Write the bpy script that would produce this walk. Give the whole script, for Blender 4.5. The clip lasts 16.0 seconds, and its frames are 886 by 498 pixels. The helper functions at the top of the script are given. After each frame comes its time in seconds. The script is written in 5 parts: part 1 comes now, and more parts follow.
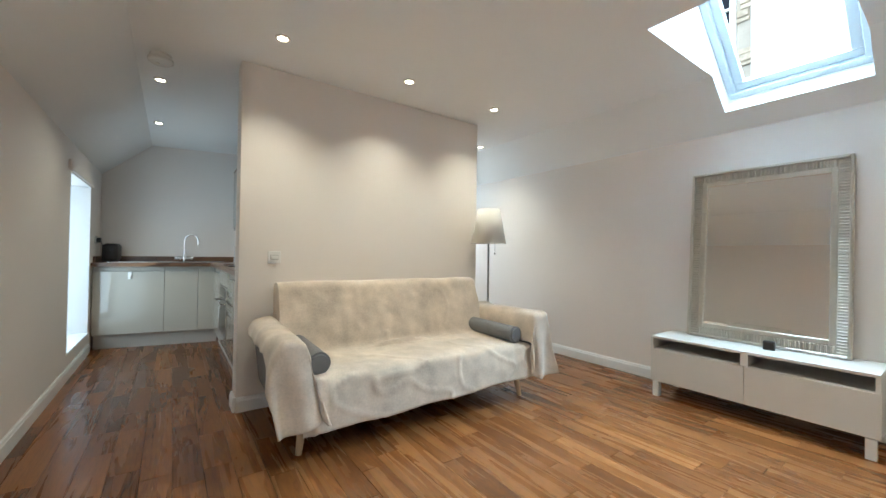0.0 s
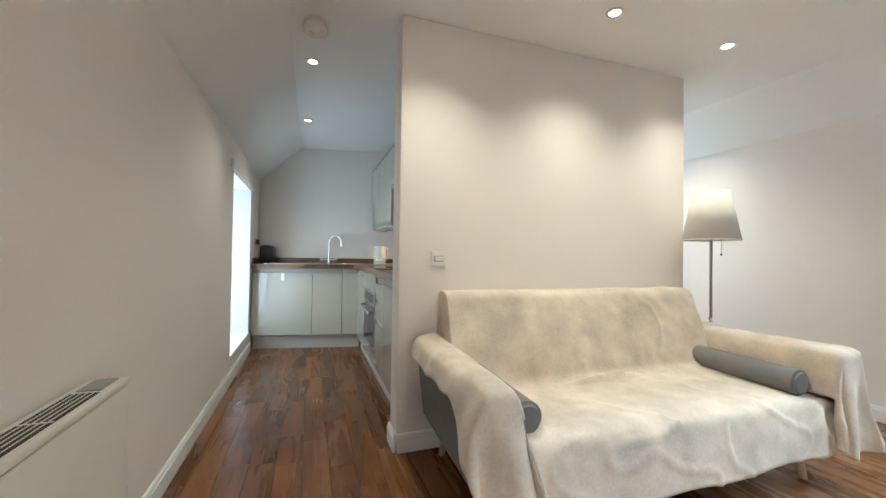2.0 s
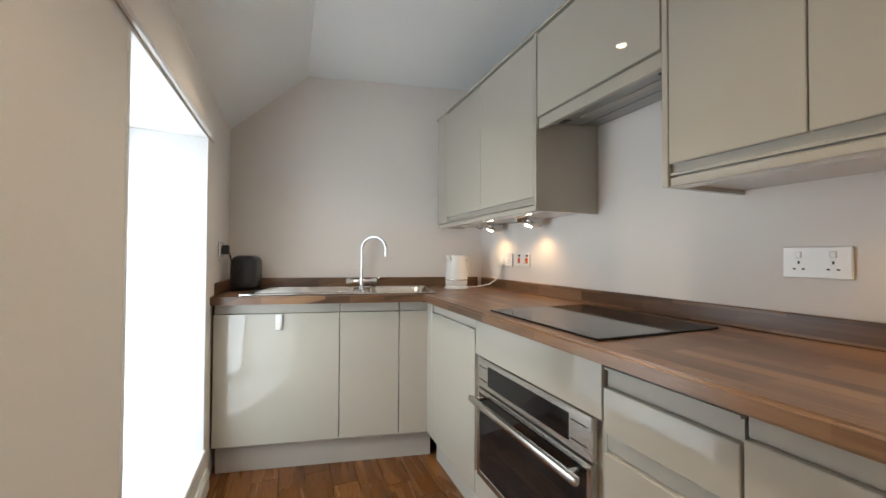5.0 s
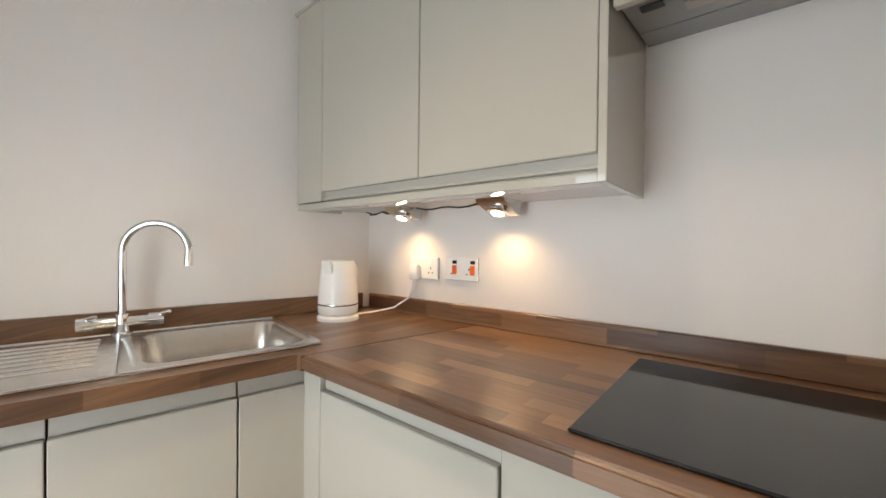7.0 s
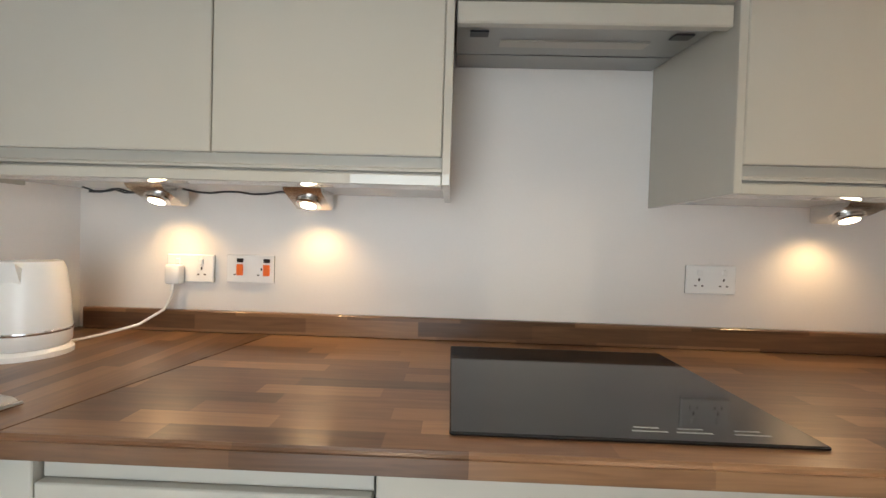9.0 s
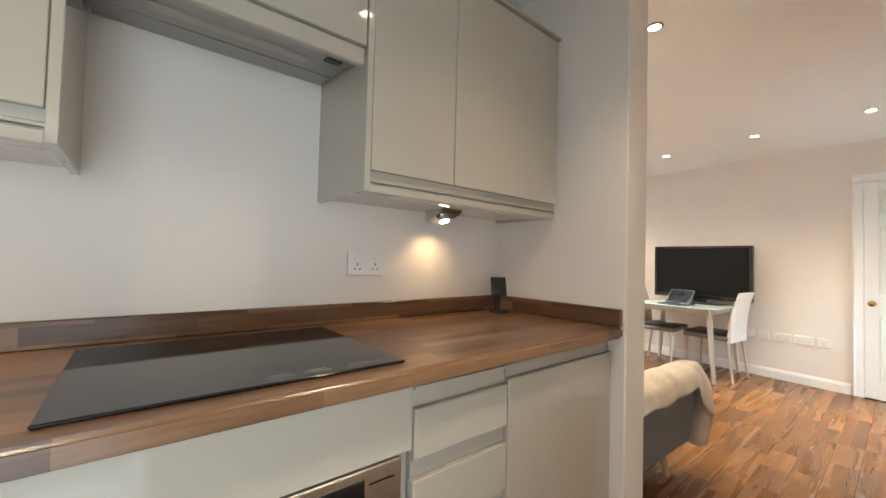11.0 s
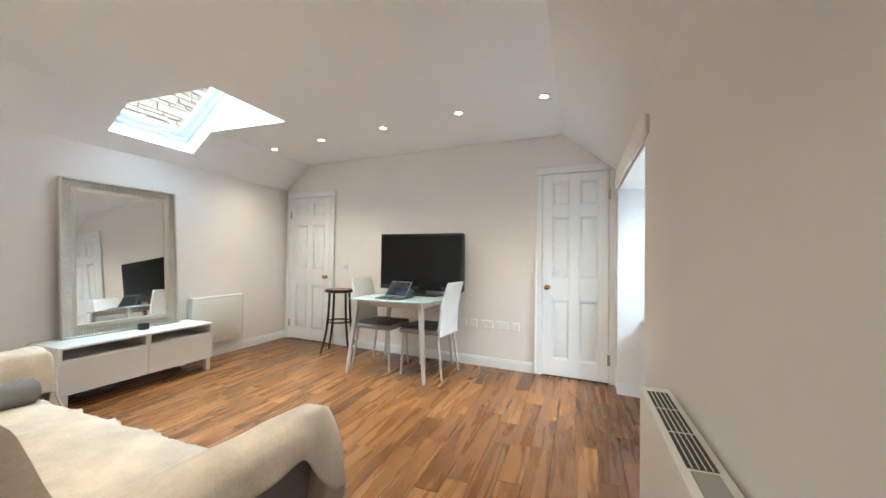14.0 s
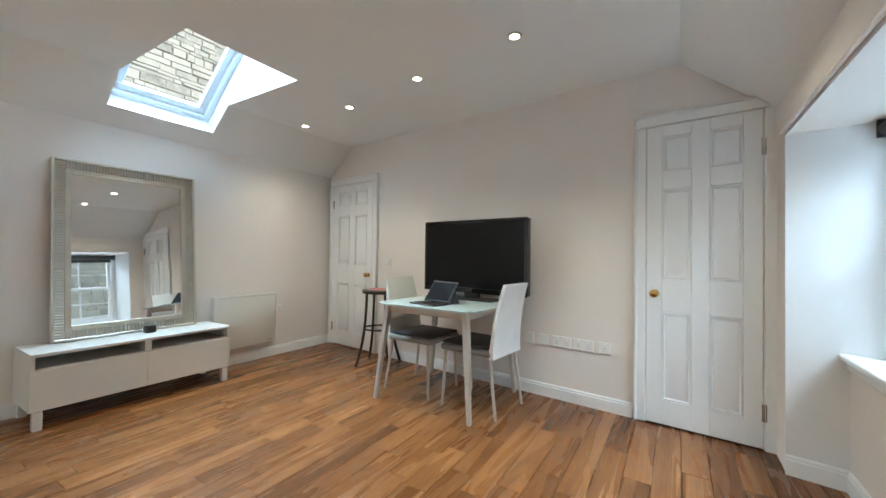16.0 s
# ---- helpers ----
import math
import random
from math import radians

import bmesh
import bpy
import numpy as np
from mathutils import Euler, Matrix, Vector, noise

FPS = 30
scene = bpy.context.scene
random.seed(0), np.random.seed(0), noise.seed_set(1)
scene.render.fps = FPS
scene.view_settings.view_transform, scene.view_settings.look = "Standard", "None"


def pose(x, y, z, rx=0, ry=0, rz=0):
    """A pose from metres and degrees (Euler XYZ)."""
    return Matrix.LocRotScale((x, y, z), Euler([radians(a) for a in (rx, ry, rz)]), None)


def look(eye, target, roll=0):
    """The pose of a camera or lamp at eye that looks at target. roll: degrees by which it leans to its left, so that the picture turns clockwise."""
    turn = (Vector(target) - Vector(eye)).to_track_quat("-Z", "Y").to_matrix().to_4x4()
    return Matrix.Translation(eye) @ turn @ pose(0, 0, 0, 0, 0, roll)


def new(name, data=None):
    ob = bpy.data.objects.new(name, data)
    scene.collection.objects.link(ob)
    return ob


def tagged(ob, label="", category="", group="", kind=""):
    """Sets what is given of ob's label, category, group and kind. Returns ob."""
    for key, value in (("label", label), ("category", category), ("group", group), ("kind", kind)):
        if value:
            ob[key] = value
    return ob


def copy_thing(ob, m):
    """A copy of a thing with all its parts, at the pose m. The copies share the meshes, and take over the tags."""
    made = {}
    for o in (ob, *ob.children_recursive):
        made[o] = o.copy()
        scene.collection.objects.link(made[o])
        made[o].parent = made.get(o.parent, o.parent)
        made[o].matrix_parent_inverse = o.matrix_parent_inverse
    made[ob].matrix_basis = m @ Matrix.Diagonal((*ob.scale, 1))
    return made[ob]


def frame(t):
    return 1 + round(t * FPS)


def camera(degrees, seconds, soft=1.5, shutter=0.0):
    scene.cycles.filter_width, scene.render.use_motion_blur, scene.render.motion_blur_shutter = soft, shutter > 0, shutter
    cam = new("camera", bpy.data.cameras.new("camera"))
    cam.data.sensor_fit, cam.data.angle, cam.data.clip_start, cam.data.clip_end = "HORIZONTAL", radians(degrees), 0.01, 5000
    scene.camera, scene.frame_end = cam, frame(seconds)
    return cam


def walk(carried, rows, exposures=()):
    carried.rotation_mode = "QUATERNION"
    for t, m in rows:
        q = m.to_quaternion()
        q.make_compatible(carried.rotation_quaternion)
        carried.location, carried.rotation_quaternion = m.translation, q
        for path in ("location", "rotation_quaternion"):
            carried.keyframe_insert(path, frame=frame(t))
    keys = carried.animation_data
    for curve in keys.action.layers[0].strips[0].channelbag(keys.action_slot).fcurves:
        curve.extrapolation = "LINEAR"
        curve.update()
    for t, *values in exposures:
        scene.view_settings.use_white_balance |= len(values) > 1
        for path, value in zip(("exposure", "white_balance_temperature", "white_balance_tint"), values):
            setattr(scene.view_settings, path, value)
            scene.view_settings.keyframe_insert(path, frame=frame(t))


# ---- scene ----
cam = camera(99.1, 16.0)
PATH = [
    (0, (0.693, 0.811, 1.084), (1.86, 2.435, 1.111), 0.8),
    (0.5, (0.683, 0.96, 1.081), (1.724, 2.667, 1.11), 0.8),
    (1, (0.672, 1.138, 1.079), (1.572, 2.924, 1.107), 0.7),
    (1.5, (0.642, 1.351, 1.075), (1.4, 3.201, 1.106), 0.7),
    (2, (0.606, 1.676, 1.066), (1.269, 3.563, 1.098), 0.8),
    (2.5, (0.559, 2.055, 1.079), (1.167, 3.96, 1.103), 0.8),
    (3, (0.481, 2.464, 1.092), (1.053, 4.38, 1.118), 0.9),
    (3.5, (0.396, 2.884, 1.109), (0.951, 4.805, 1.136), 0.9),
    (3.7, (0.369, 3.055, 1.113), (0.928, 4.975, 1.142), 0.8),
    (5.8, (0.415, 4.534, 1.195), (1.445, 6.248, 1.203), -0.2),
    (6, (0.448, 4.665, 1.202), (1.568, 6.322, 1.195), -0.3),
    (6.5, (0.514, 4.936, 1.216), (1.854, 6.421, 1.202), 0.3),
    (7, (0.556, 5.129, 1.221), (2.107, 6.392, 1.206), 0.6),
    (7.5, (0.617, 5.264, 1.214), (2.345, 6.271, 1.197), 0.9),
    (8, (0.629, 5.334, 1.227), (2.497, 6.05, 1.212), 1.2),
    (8.2, (0.621, 5.348, 1.242), (2.531, 5.942, 1.213), 1.3),
    (10.3, (0.427, 5.335, 1.194), (2.236, 4.484, 1.241), 1.4),
    (10.5, (0.419, 5.312, 1.183), (2.168, 4.343, 1.241), 1.3),
    (11, (0.414, 5.244, 1.173), (1.964, 3.981, 1.227), 1.5),
    (11.5, (0.41, 5.123, 1.172), (1.761, 3.649, 1.223), 1.5),
    (12, (0.409, 4.955, 1.158), (1.574, 3.331, 1.214), 1.3),
    (12.5, (0.421, 4.754, 1.144), (1.414, 3.019, 1.208), 1.3),
    (13, (0.407, 4.534, 1.144), (1.248, 2.72, 1.207), 1.0),
    (13.5, (0.382, 4.25, 1.138), (1.095, 2.383, 1.2), 0.9),
    (14, (0.325, 3.9, 1.159), (0.999, 2.018, 1.199), 0.8),
    (14.5, (0.334, 3.555, 1.14), (1.015, 1.674, 1.175), 0.8),
    (15, (0.393, 3.255, 1.096), (1.122, 1.393, 1.126), 0.8),
    (15.5, (0.454, 3.058, 1.093), (1.295, 1.243, 1.123), 0.8),
    (16, (0.488, 2.922, 1.104), (1.539, 1.221, 1.137), 0.8),
]

walk(cam, [(t, look(eye, target, roll)) for t, eye, target, roll in PATH],
     exposures=[(0, 0.03, 5800, 1), (1.5, 0.25, 5800, 1), (2.5, 0.3, 5850, 2), (3.7, 0.3, 6100, 4), (6, 0.6, 7000, 13), (7, 0.68, 6900, 12),
                (10.5, 0.55, 6900, 10), (11.5, 0.65, 6800, 9), (13.3, 0.7, 6350, 6), (14.2, 0.25, 5800, 2), (15.2, -0.03, 5650, 1), (16, -0.15, 5750, 1)])

# ---- world and daylight ----
world = bpy.data.worlds.new("sky")
scene.world = world
world.use_nodes = True
wn = world.node_tree.nodes
sky = wn.new("ShaderNodeTexSky")
sky.sky_type, sky.sun_disc = "NISHITA", False
sky.sun_elevation, sky.sun_rotation = radians(40), radians(255)
world.node_tree.links.new(sky.outputs[0], wn["Background"].inputs[0])
wn["Background"].inputs[1].default_value = 0.15


def sun_lamp():
    li = bpy.data.lights.new("sun", "SUN")
    li.energy, li.angle, li.color = 5.0, radians(10), (1.0, 0.97, 0.92)
    ob = new("sun", li)
    ob.matrix_world = look((-30, -8, 26), (0, 0, 0))


def area_light(name, eye, target, w, h, watts, color):
    li = bpy.data.lights.new(name, "AREA")
    li.shape, li.size, li.size_y, li.energy, li.color = "RECTANGLE", w, h, watts, color
    ob = new(name, li)
    ob.matrix_world = look(eye, target)


def spot_light(name, eye, target, watts, cone=100, radius=0.03, color=(1.0, 0.86, 0.65), blend=0.9):
    li = bpy.data.lights.new(name, "SPOT")
    li.energy, li.spot_size, li.spot_blend, li.shadow_soft_size, li.color = watts, radians(cone), blend, radius, color
    ob = new(name, li)
    ob.matrix_world = look(eye, target)


DAY = (0.74, 0.88, 1.0)
sun_lamp()
area_light("window_daylight", (-1.25, 1.0, 2.45), (0.1, 1.0, 1.0), 1.8, 1.1, 250, DAY)
area_light("window_daylight", (-0.345, 5.66, 0.98), (1, 5.66, 0.93), 0.74, 1.40, 12, DAY)
area_light("hall_skylight_daylight", (4.30, 5.25, 2.70), (3.6, 5.1, 1.2), 0.6, 0.6, 120, DAY)
area_light("skylight_daylight", (4.35, 1.505, 4.1), (3.55, 1.505, 2.5), 1.4, 1.4, 720, (0.70, 0.87, 1.0))

# ---- materials ----


def nodes_of(name):
    m = bpy.data.materials.new(name)
    m.use_nodes = True
    return m, m.node_tree.nodes, m.node_tree.links, m.node_tree.nodes["Principled BSDF"]


def ramp(nd, stops):
    r = nd.new("ShaderNodeValToRGB")
    while len(r.color_ramp.elements) < len(stops):
        r.color_ramp.elements.new(0.5)
    for e, (p, c) in zip(r.color_ramp.elements, stops):
        e.position, e.color = p, (*c, 1)
    return r


def shade(c, k):
    return tuple(min(1, v * k) for v in c)


def mat(name, color, rough=0.5, metal=0.0, vary=0.06, scale=3.0, fine=60.0, bump=0.05, coat=0.0, spread=0.1, stretch=(1, 1, 1), island=0.0):
    """A painted, metal, cloth or plastic surface: colour varies at a large and a fine scale, with relief and uneven gloss."""
    m, nd, lk, b = nodes_of(name)
    co = nd.new("ShaderNodeTexCoord")
    mp = nd.new("ShaderNodeMapping")
    mp.inputs["Scale"].default_value = stretch
    lk.new(co.outputs["Object"], mp.inputs[0])
    n1, n2 = nd.new("ShaderNodeTexNoise"), nd.new("ShaderNodeTexNoise")
    n1.inputs["Scale"].default_value, n2.inputs["Scale"].default_value = scale, fine
    n1.inputs["Detail"].default_value = n2.inputs["Detail"].default_value = 4
    for n in (n1, n2):
        lk.new(mp.outputs[0], n.inputs["Vector"])
    mix = nd.new("ShaderNodeMath")
    mix.operation = "MULTIPLY_ADD"
    lk.new(n2.outputs["Fac"], mix.inputs[0])
    mix.inputs[1].default_value = 0.35
    lk.new(n1.outputs["Fac"], mix.inputs[2])
    r = ramp(nd, [(0.35, shade(color, 1 - vary)), (1.0, shade(color, 1 + vary))])
    if island:
        g = nd.new("ShaderNodeNewGeometry")
        add = nd.new("ShaderNodeMath")
        add.operation = "MULTIPLY_ADD"
        lk.new(g.outputs["Random Per Island"], add.inputs[0])
        add.inputs[1].default_value = island
        lk.new(mix.outputs[0], add.inputs[2])
        lk.new(add.outputs[0], r.inputs[0])
    else:
        lk.new(mix.outputs[0], r.inputs[0])
    lk.new(r.outputs[0], b.inputs["Base Color"])
    rr = nd.new("ShaderNodeMapRange")
    rr.inputs["To Min"].default_value, rr.inputs["To Max"].default_value = max(0.02, rough * (1 - spread)), min(1, rough * (1 + spread))
    lk.new(n1.outputs["Fac"], rr.inputs["Value"])
    lk.new(rr.outputs[0], b.inputs["Roughness"])
    b.inputs["Metallic"].default_value = metal
    b.inputs["Coat Weight"].default_value = coat
    b.inputs["Coat Roughness"].default_value = 0.08
    if bump:
        bp = nd.new("ShaderNodeBump")
        bp.inputs["Strength"].default_value, bp.inputs["Distance"].default_value = bump, 0.004
        lk.new(n2.outputs["Fac"], bp.inputs["Height"])
        lk.new(bp.outputs[0], b.inputs["Normal"])
    return m


def wood_mat(name, dark, mid, light, rough, along_y=True, plank=True):
    """Figured wood: streaked grain along the board, tone differing from board to board."""
    m, nd, lk, b = nodes_of(name)
    g = nd.new("ShaderNodeNewGeometry")
    info = nd.new("ShaderNodeObjectInfo")
    off = nd.new("ShaderNodeVectorMath")
    off.operation = "MULTIPLY_ADD"
    cmb = nd.new("ShaderNodeCombineXYZ")
    lk.new(info.outputs["Random"], cmb.inputs[0])
    lk.new(info.outputs["Random"], cmb.inputs[1])
    lk.new(info.outputs["Random"], cmb.inputs[2])
    lk.new(cmb.outputs[0], off.inputs[0])
    off.inputs[1].default_value = (37, 91, 53)
    lk.new(g.outputs["Position"], off.inputs[2])
    mp = nd.new("ShaderNodeMapping")
    mp.inputs["Scale"].default_value = (13, 1.0, 13) if along_y else (1.0, 13, 13)
    lk.new(off.outputs[0], mp.inputs[0])
    n1, n2 = nd.new("ShaderNodeTexNoise"), nd.new("ShaderNodeTexNoise")
    n1.inputs["Scale"].default_value, n1.inputs["Detail"].default_value, n1.inputs["Distortion"].default_value = 0.9, 5, 0.9
    n2.inputs["Scale"].default_value, n2.inputs["Detail"].default_value = 9.0, 5
    lk.new(mp.outputs[0], n1.inputs["Vector"])
    lk.new(mp.outputs[0], n2.inputs["Vector"])
    a = nd.new("ShaderNodeMath")
    a.operation = "MULTIPLY_ADD"
    lk.new(n2.outputs["Fac"], a.inputs[0])
    a.inputs[1].default_value = 0.3
    soft_ = nd.new("ShaderNodeMath")
    soft_.operation = "MULTIPLY"
    lk.new(n1.outputs["Fac"], soft_.inputs[0])
    soft_.inputs[1].default_value = 0.5
    lk.new(soft_.outputs[0], a.inputs[2])
    c = nd.new("ShaderNodeMath")
    c.operation = "MULTIPLY_ADD"
    lk.new(info.outputs["Random"], c.inputs[0])
    c.inputs[1].default_value = 0.21 if plank else 0.0
    lk.new(a.outputs[0], c.inputs[2])
    r = ramp(nd, [(0.32, dark), (0.48, mid), (0.64, light), (0.80, shade(light, 1.25))])
    lk.new(c.outputs[0], r.inputs[0])
    # knots
    v = nd.new("ShaderNodeTexVoronoi")
    v.inputs["Scale"].default_value = 0.7
    lk.new(mp.outputs[0], v.inputs["Vector"])
    kr = ramp(nd, [(0.0, (0.12, 0.08, 0.05)), (0.07, (1, 1, 1))])
    lk.new(v.outputs["Distance"], kr.inputs[0])
    mul = nd.new("ShaderNodeMix")
    mul.data_type, mul.blend_type = "RGBA", "MULTIPLY"
    mul.inputs["Factor"].default_value = 0.55
    lk.new(r.outputs[0], mul.inputs["A"])
    lk.new(kr.outputs[0], mul.inputs["B"])
    # growth rings: thin darker contour lines along the figure
    pp = nd.new("ShaderNodeMath")
    pp.operation = "PINGPONG"
    lk.new(n1.outputs["Fac"], pp.inputs[0])
    pp.inputs[1].default_value = 0.04
    gr = ramp(nd, [(0.0, (0.50, 0.44, 0.40)), (0.012, (1, 1, 1))])
    lk.new(pp.outputs[0], gr.inputs[0])
    rings = nd.new("ShaderNodeMix")
    rings.data_type, rings.blend_type = "RGBA", "MULTIPLY"
    rings.inputs["Factor"].default_value = 0.6
    lk.new(mul.outputs["Result"], rings.inputs["A"])
    lk.new(gr.outputs[0], rings.inputs["B"])
    lk.new(rings.outputs["Result"], b.inputs["Base Color"])
    rr = nd.new("ShaderNodeMapRange")
    rr.inputs["To Min"].default_value, rr.inputs["To Max"].default_value = rough * 0.8, rough * 1.3
    lk.new(n1.outputs["Fac"], rr.inputs["Value"])
    lk.new(rr.outputs[0], b.inputs["Roughness"])
    bp = nd.new("ShaderNodeBump")
    bp.inputs["Strength"].default_value, bp.inputs["Distance"].default_value = 0.12, 0.002
    lk.new(a.outputs[0], bp.inputs["Height"])
    lk.new(bp.outputs[0], b.inputs["Normal"])
    return m


def block_mat(name, along_y):
    """Walnut butcher-block laminate: staves of uneven tone, end to end."""
    m, nd, lk, b = nodes_of(name)
    g = nd.new("ShaderNodeNewGeometry")
    sep, cmb = nd.new("ShaderNodeSeparateXYZ"), nd.new("ShaderNodeCombineXYZ")
    lk.new(g.outputs["Position"], sep.inputs[0])
    up = nd.new("ShaderNodeMath")
    up.operation = "ADD"
    lk.new(sep.outputs["X" if along_y else "Y"], up.inputs[0])
    lk.new(sep.outputs["Z"], up.inputs[1])
    lk.new(sep.outputs["Y" if along_y else "X"], cmb.inputs[0])
    lk.new(up.outputs[0], cmb.inputs[1])
    br = nd.new("ShaderNodeTexBrick")
    br.offset, br.offset_frequency, br.squash, br.squash_frequency = 0.37, 2, 0.7, 3
    br.inputs["Scale"].default_value = 1.0
    br.inputs["Mortar Size"].default_value = 0.0
    br.inputs["Brick Width"].default_value, br.inputs["Row Height"].default_value = 0.34, 0.043
    br.inputs["Color1"].default_value, br.inputs["Color2"].default_value = (0, 0, 0, 1), (1, 1, 1, 1)
    lk.new(cmb.outputs[0], br.inputs["Vector"])
    mp = nd.new("ShaderNodeMapping")
    mp.inputs["Scale"].default_value = (4, 60, 1)
    lk.new(cmb.outputs[0], mp.inputs[0])
    n = nd.new("ShaderNodeTexNoise")
    n.inputs["Scale"].default_value, n.inputs["Detail"].default_value, n.inputs["Distortion"].default_value = 1.5, 6, 0.8
    lk.new(mp.outputs[0], n.inputs["Vector"])
    a = nd.new("ShaderNodeMath")
    a.operation = "MULTIPLY_ADD"
    lk.new(n.outputs["Fac"], a.inputs[0])
    a.inputs[1].default_value = 0.55
    s = nd.new("ShaderNodeMath")
    s.operation = "MULTIPLY"
    lk.new(br.outputs["Color"], s.inputs[0])
    s.inputs[1].default_value = 0.62
    lk.new(s.outputs[0], a.inputs[2])
    r = ramp(nd, [(0.15, (0.055, 0.028, 0.016)), (0.5, (0.15, 0.076, 0.04)), (0.95, (0.30, 0.165, 0.085))])
    lk.new(a.outputs[0], r.inputs[0])
    lk.new(r.outputs[0], b.inputs["Base Color"])
    b.inputs["Roughness"].default_value = 0.28
    bp = nd.new("ShaderNodeBump")
    bp.inputs["Strength"].default_value, bp.inputs["Distance"].default_value = 0.06, 0.001
    lk.new(n.outputs["Fac"], bp.inputs["Height"])
    lk.new(bp.outputs[0], b.inputs["Normal"])
    return m


def glow(name, color, strength):
    m, nd, lk, b = nodes_of(name)
    b.inputs["Emission Color"].default_value = (*color, 1)
    b.inputs["Emission Strength"].default_value = strength
    b.inputs["Base Color"].default_value = (0.9, 0.9, 0.9, 1)
    return m


def glass_mat(name, tint=(0.97, 0.99, 1.0)):
    m, nd, lk, b = nodes_of(name)
    b.inputs["Base Color"].default_value = (*tint, 1)
    b.inputs["Transmission Weight"].default_value, b.inputs["Roughness"].default_value, b.inputs["IOR"].default_value = 1.0, 0.0, 1.02
    return m


WALL = mat("wall_paint", (0.815, 0.768, 0.728), 0.7, vary=0.025, scale=1.2, fine=140, bump=0.06)
CEIL = mat("ceiling_paint", (0.86, 0.875, 0.875), 0.8, vary=0.02, scale=1.0, fine=120, bump=0.05)
TRIM = mat("white_gloss_paint", (0.86, 0.87, 0.87), 0.3, vary=0.012, scale=3, fine=40, bump=0.015)
REVEAL = mat("white_reveal_paint", (0.82, 0.82, 0.82), 0.6, vary=0.02, fine=90, bump=0.05)
FLOORGAP = mat("dark_floor_joint", (0.035, 0.02, 0.012), 0.6, bump=0.0)
PLANK = wood_mat("walnut_floor", (0.082, 0.029, 0.008), (0.145, 0.054, 0.015), (0.230, 0.093, 0.027), 0.26)
PLANK.node_tree.nodes["Principled BSDF"].inputs["Specular IOR Level"].default_value = 0.4
WT_Y = block_mat("worktop_block_long", True)
WT_X = block_mat("worktop_block_cross", False)
CAB = mat("greige_gloss_door", (0.48, 0.45, 0.385), 0.035, vary=0.02, scale=1.5, fine=6, bump=0.008, coat=0.6)
CAB.node_tree.nodes["Principled BSDF"].inputs["Coat Roughness"].default_value = 0.015
CARC = mat("greige_matt_carcass", (0.42, 0.395, 0.345), 0.4, vary=0.03, fine=60)
PLINTH = mat("greige_plinth", (0.50, 0.47, 0.42), 0.4, vary=0.03, fine=60)
CABDARK = mat("brown_panel", (0.16, 0.125, 0.095), 0.45, vary=0.05)
STEEL = mat("brushed_steel", (0.62, 0.60, 0.57), 0.26, 1.0, vary=0.05, scale=6, fine=90, bump=0.05, stretch=(1, 14, 14))
CHROME = mat("chrome", (0.86, 0.87, 0.88), 0.05, 1.0, vary=0.01, bump=0.0)
BLACKGLASS = mat("black_glass", (0.012, 0.012, 0.013), 0.06, vary=0.02, bump=0.0)
BLACKPL = mat("black_plastic", (0.018, 0.018, 0.02), 0.3, vary=0.1, bump=0.03)
DARKMETAL = mat("dark_bronze_metal", (0.035, 0.025, 0.02), 0.4, 0.6, vary=0.1)
GREYMETAL = mat("grey_hood_metal", (0.34, 0.335, 0.32), 0.35, 0.7, vary=0.04)
WHITEPL = mat("white_plastic", (0.87, 0.86, 0.84), 0.25, vary=0.02, bump=0.02)
CREAMPL = mat("cream_enamel", (0.72, 0.70, 0.64), 0.35, vary=0.02, bump=0.02)
ORANGE = mat("orange_switch", (0.85, 0.16, 0.03), 0.35, vary=0.02, bump=0.0)
THROW = mat("beige_fleece", (0.60, 0.515, 0.425), 0.9, vary=0.32, scale=6, fine=90, bump=0.16)
THROW.node_tree.nodes["Principled BSDF"].inputs["Sheen Weight"].default_value = 0.35
GREYCLOTH = mat("grey_upholstery", (0.185, 0.185, 0.19), 0.9, vary=0.12, scale=14, fine=400, bump=0.4)
PALEWOOD = mat("pale_oak", (0.52, 0.37, 0.22), 0.45, vary=0.15, scale=5, fine=40, bump=0.1, stretch=(8, 8, 1))
BRASS = mat("polished_brass", (0.78, 0.55, 0.22), 0.16, 1.0, vary=0.05, bump=0.0)
SILVERFRAME = mat("champagne_silver", (0.66, 0.62, 0.54), 0.30, 0.85, vary=0.06, scale=8, fine=80, bump=0.06)
MIRROR = mat("mirror_glass", (0.90, 0.91, 0.90), 0.015, 1.0, vary=0.0, bump=0.0, spread=0.0)
SHADE_CL = mat("white_lampshade", (0.70, 0.68, 0.64), 0.85, vary=0.03, fine=200, bump=0.15)
WHITELAM = mat("white_laminate", (0.72, 0.71, 0.68), 0.22, vary=0.02, fine=30, bump=0.01)
# Also colours the painted shadow edge behind the wall plates.
SHELFGREY = mat("shadowed_shelf_grey", (0.33, 0.32, 0.29), 0.5, vary=0.04)
LEATHER = mat("grey_leatherette", (0.24, 0.215, 0.19), 0.5, vary=0.08, fine=130, bump=0.15)
DARKSEAT = mat("dark_seat_pad", (0.045, 0.042, 0.042), 0.55, vary=0.1, fine=160, bump=0.15)
COVER = mat("white_chair_cover", (0.78, 0.77, 0.76), 0.85, vary=0.05, scale=9, fine=220, bump=0.25)
LEGMETAL = mat("beige_coated_metal", (0.52, 0.47, 0.41), 0.35, 0.3, vary=0.05)
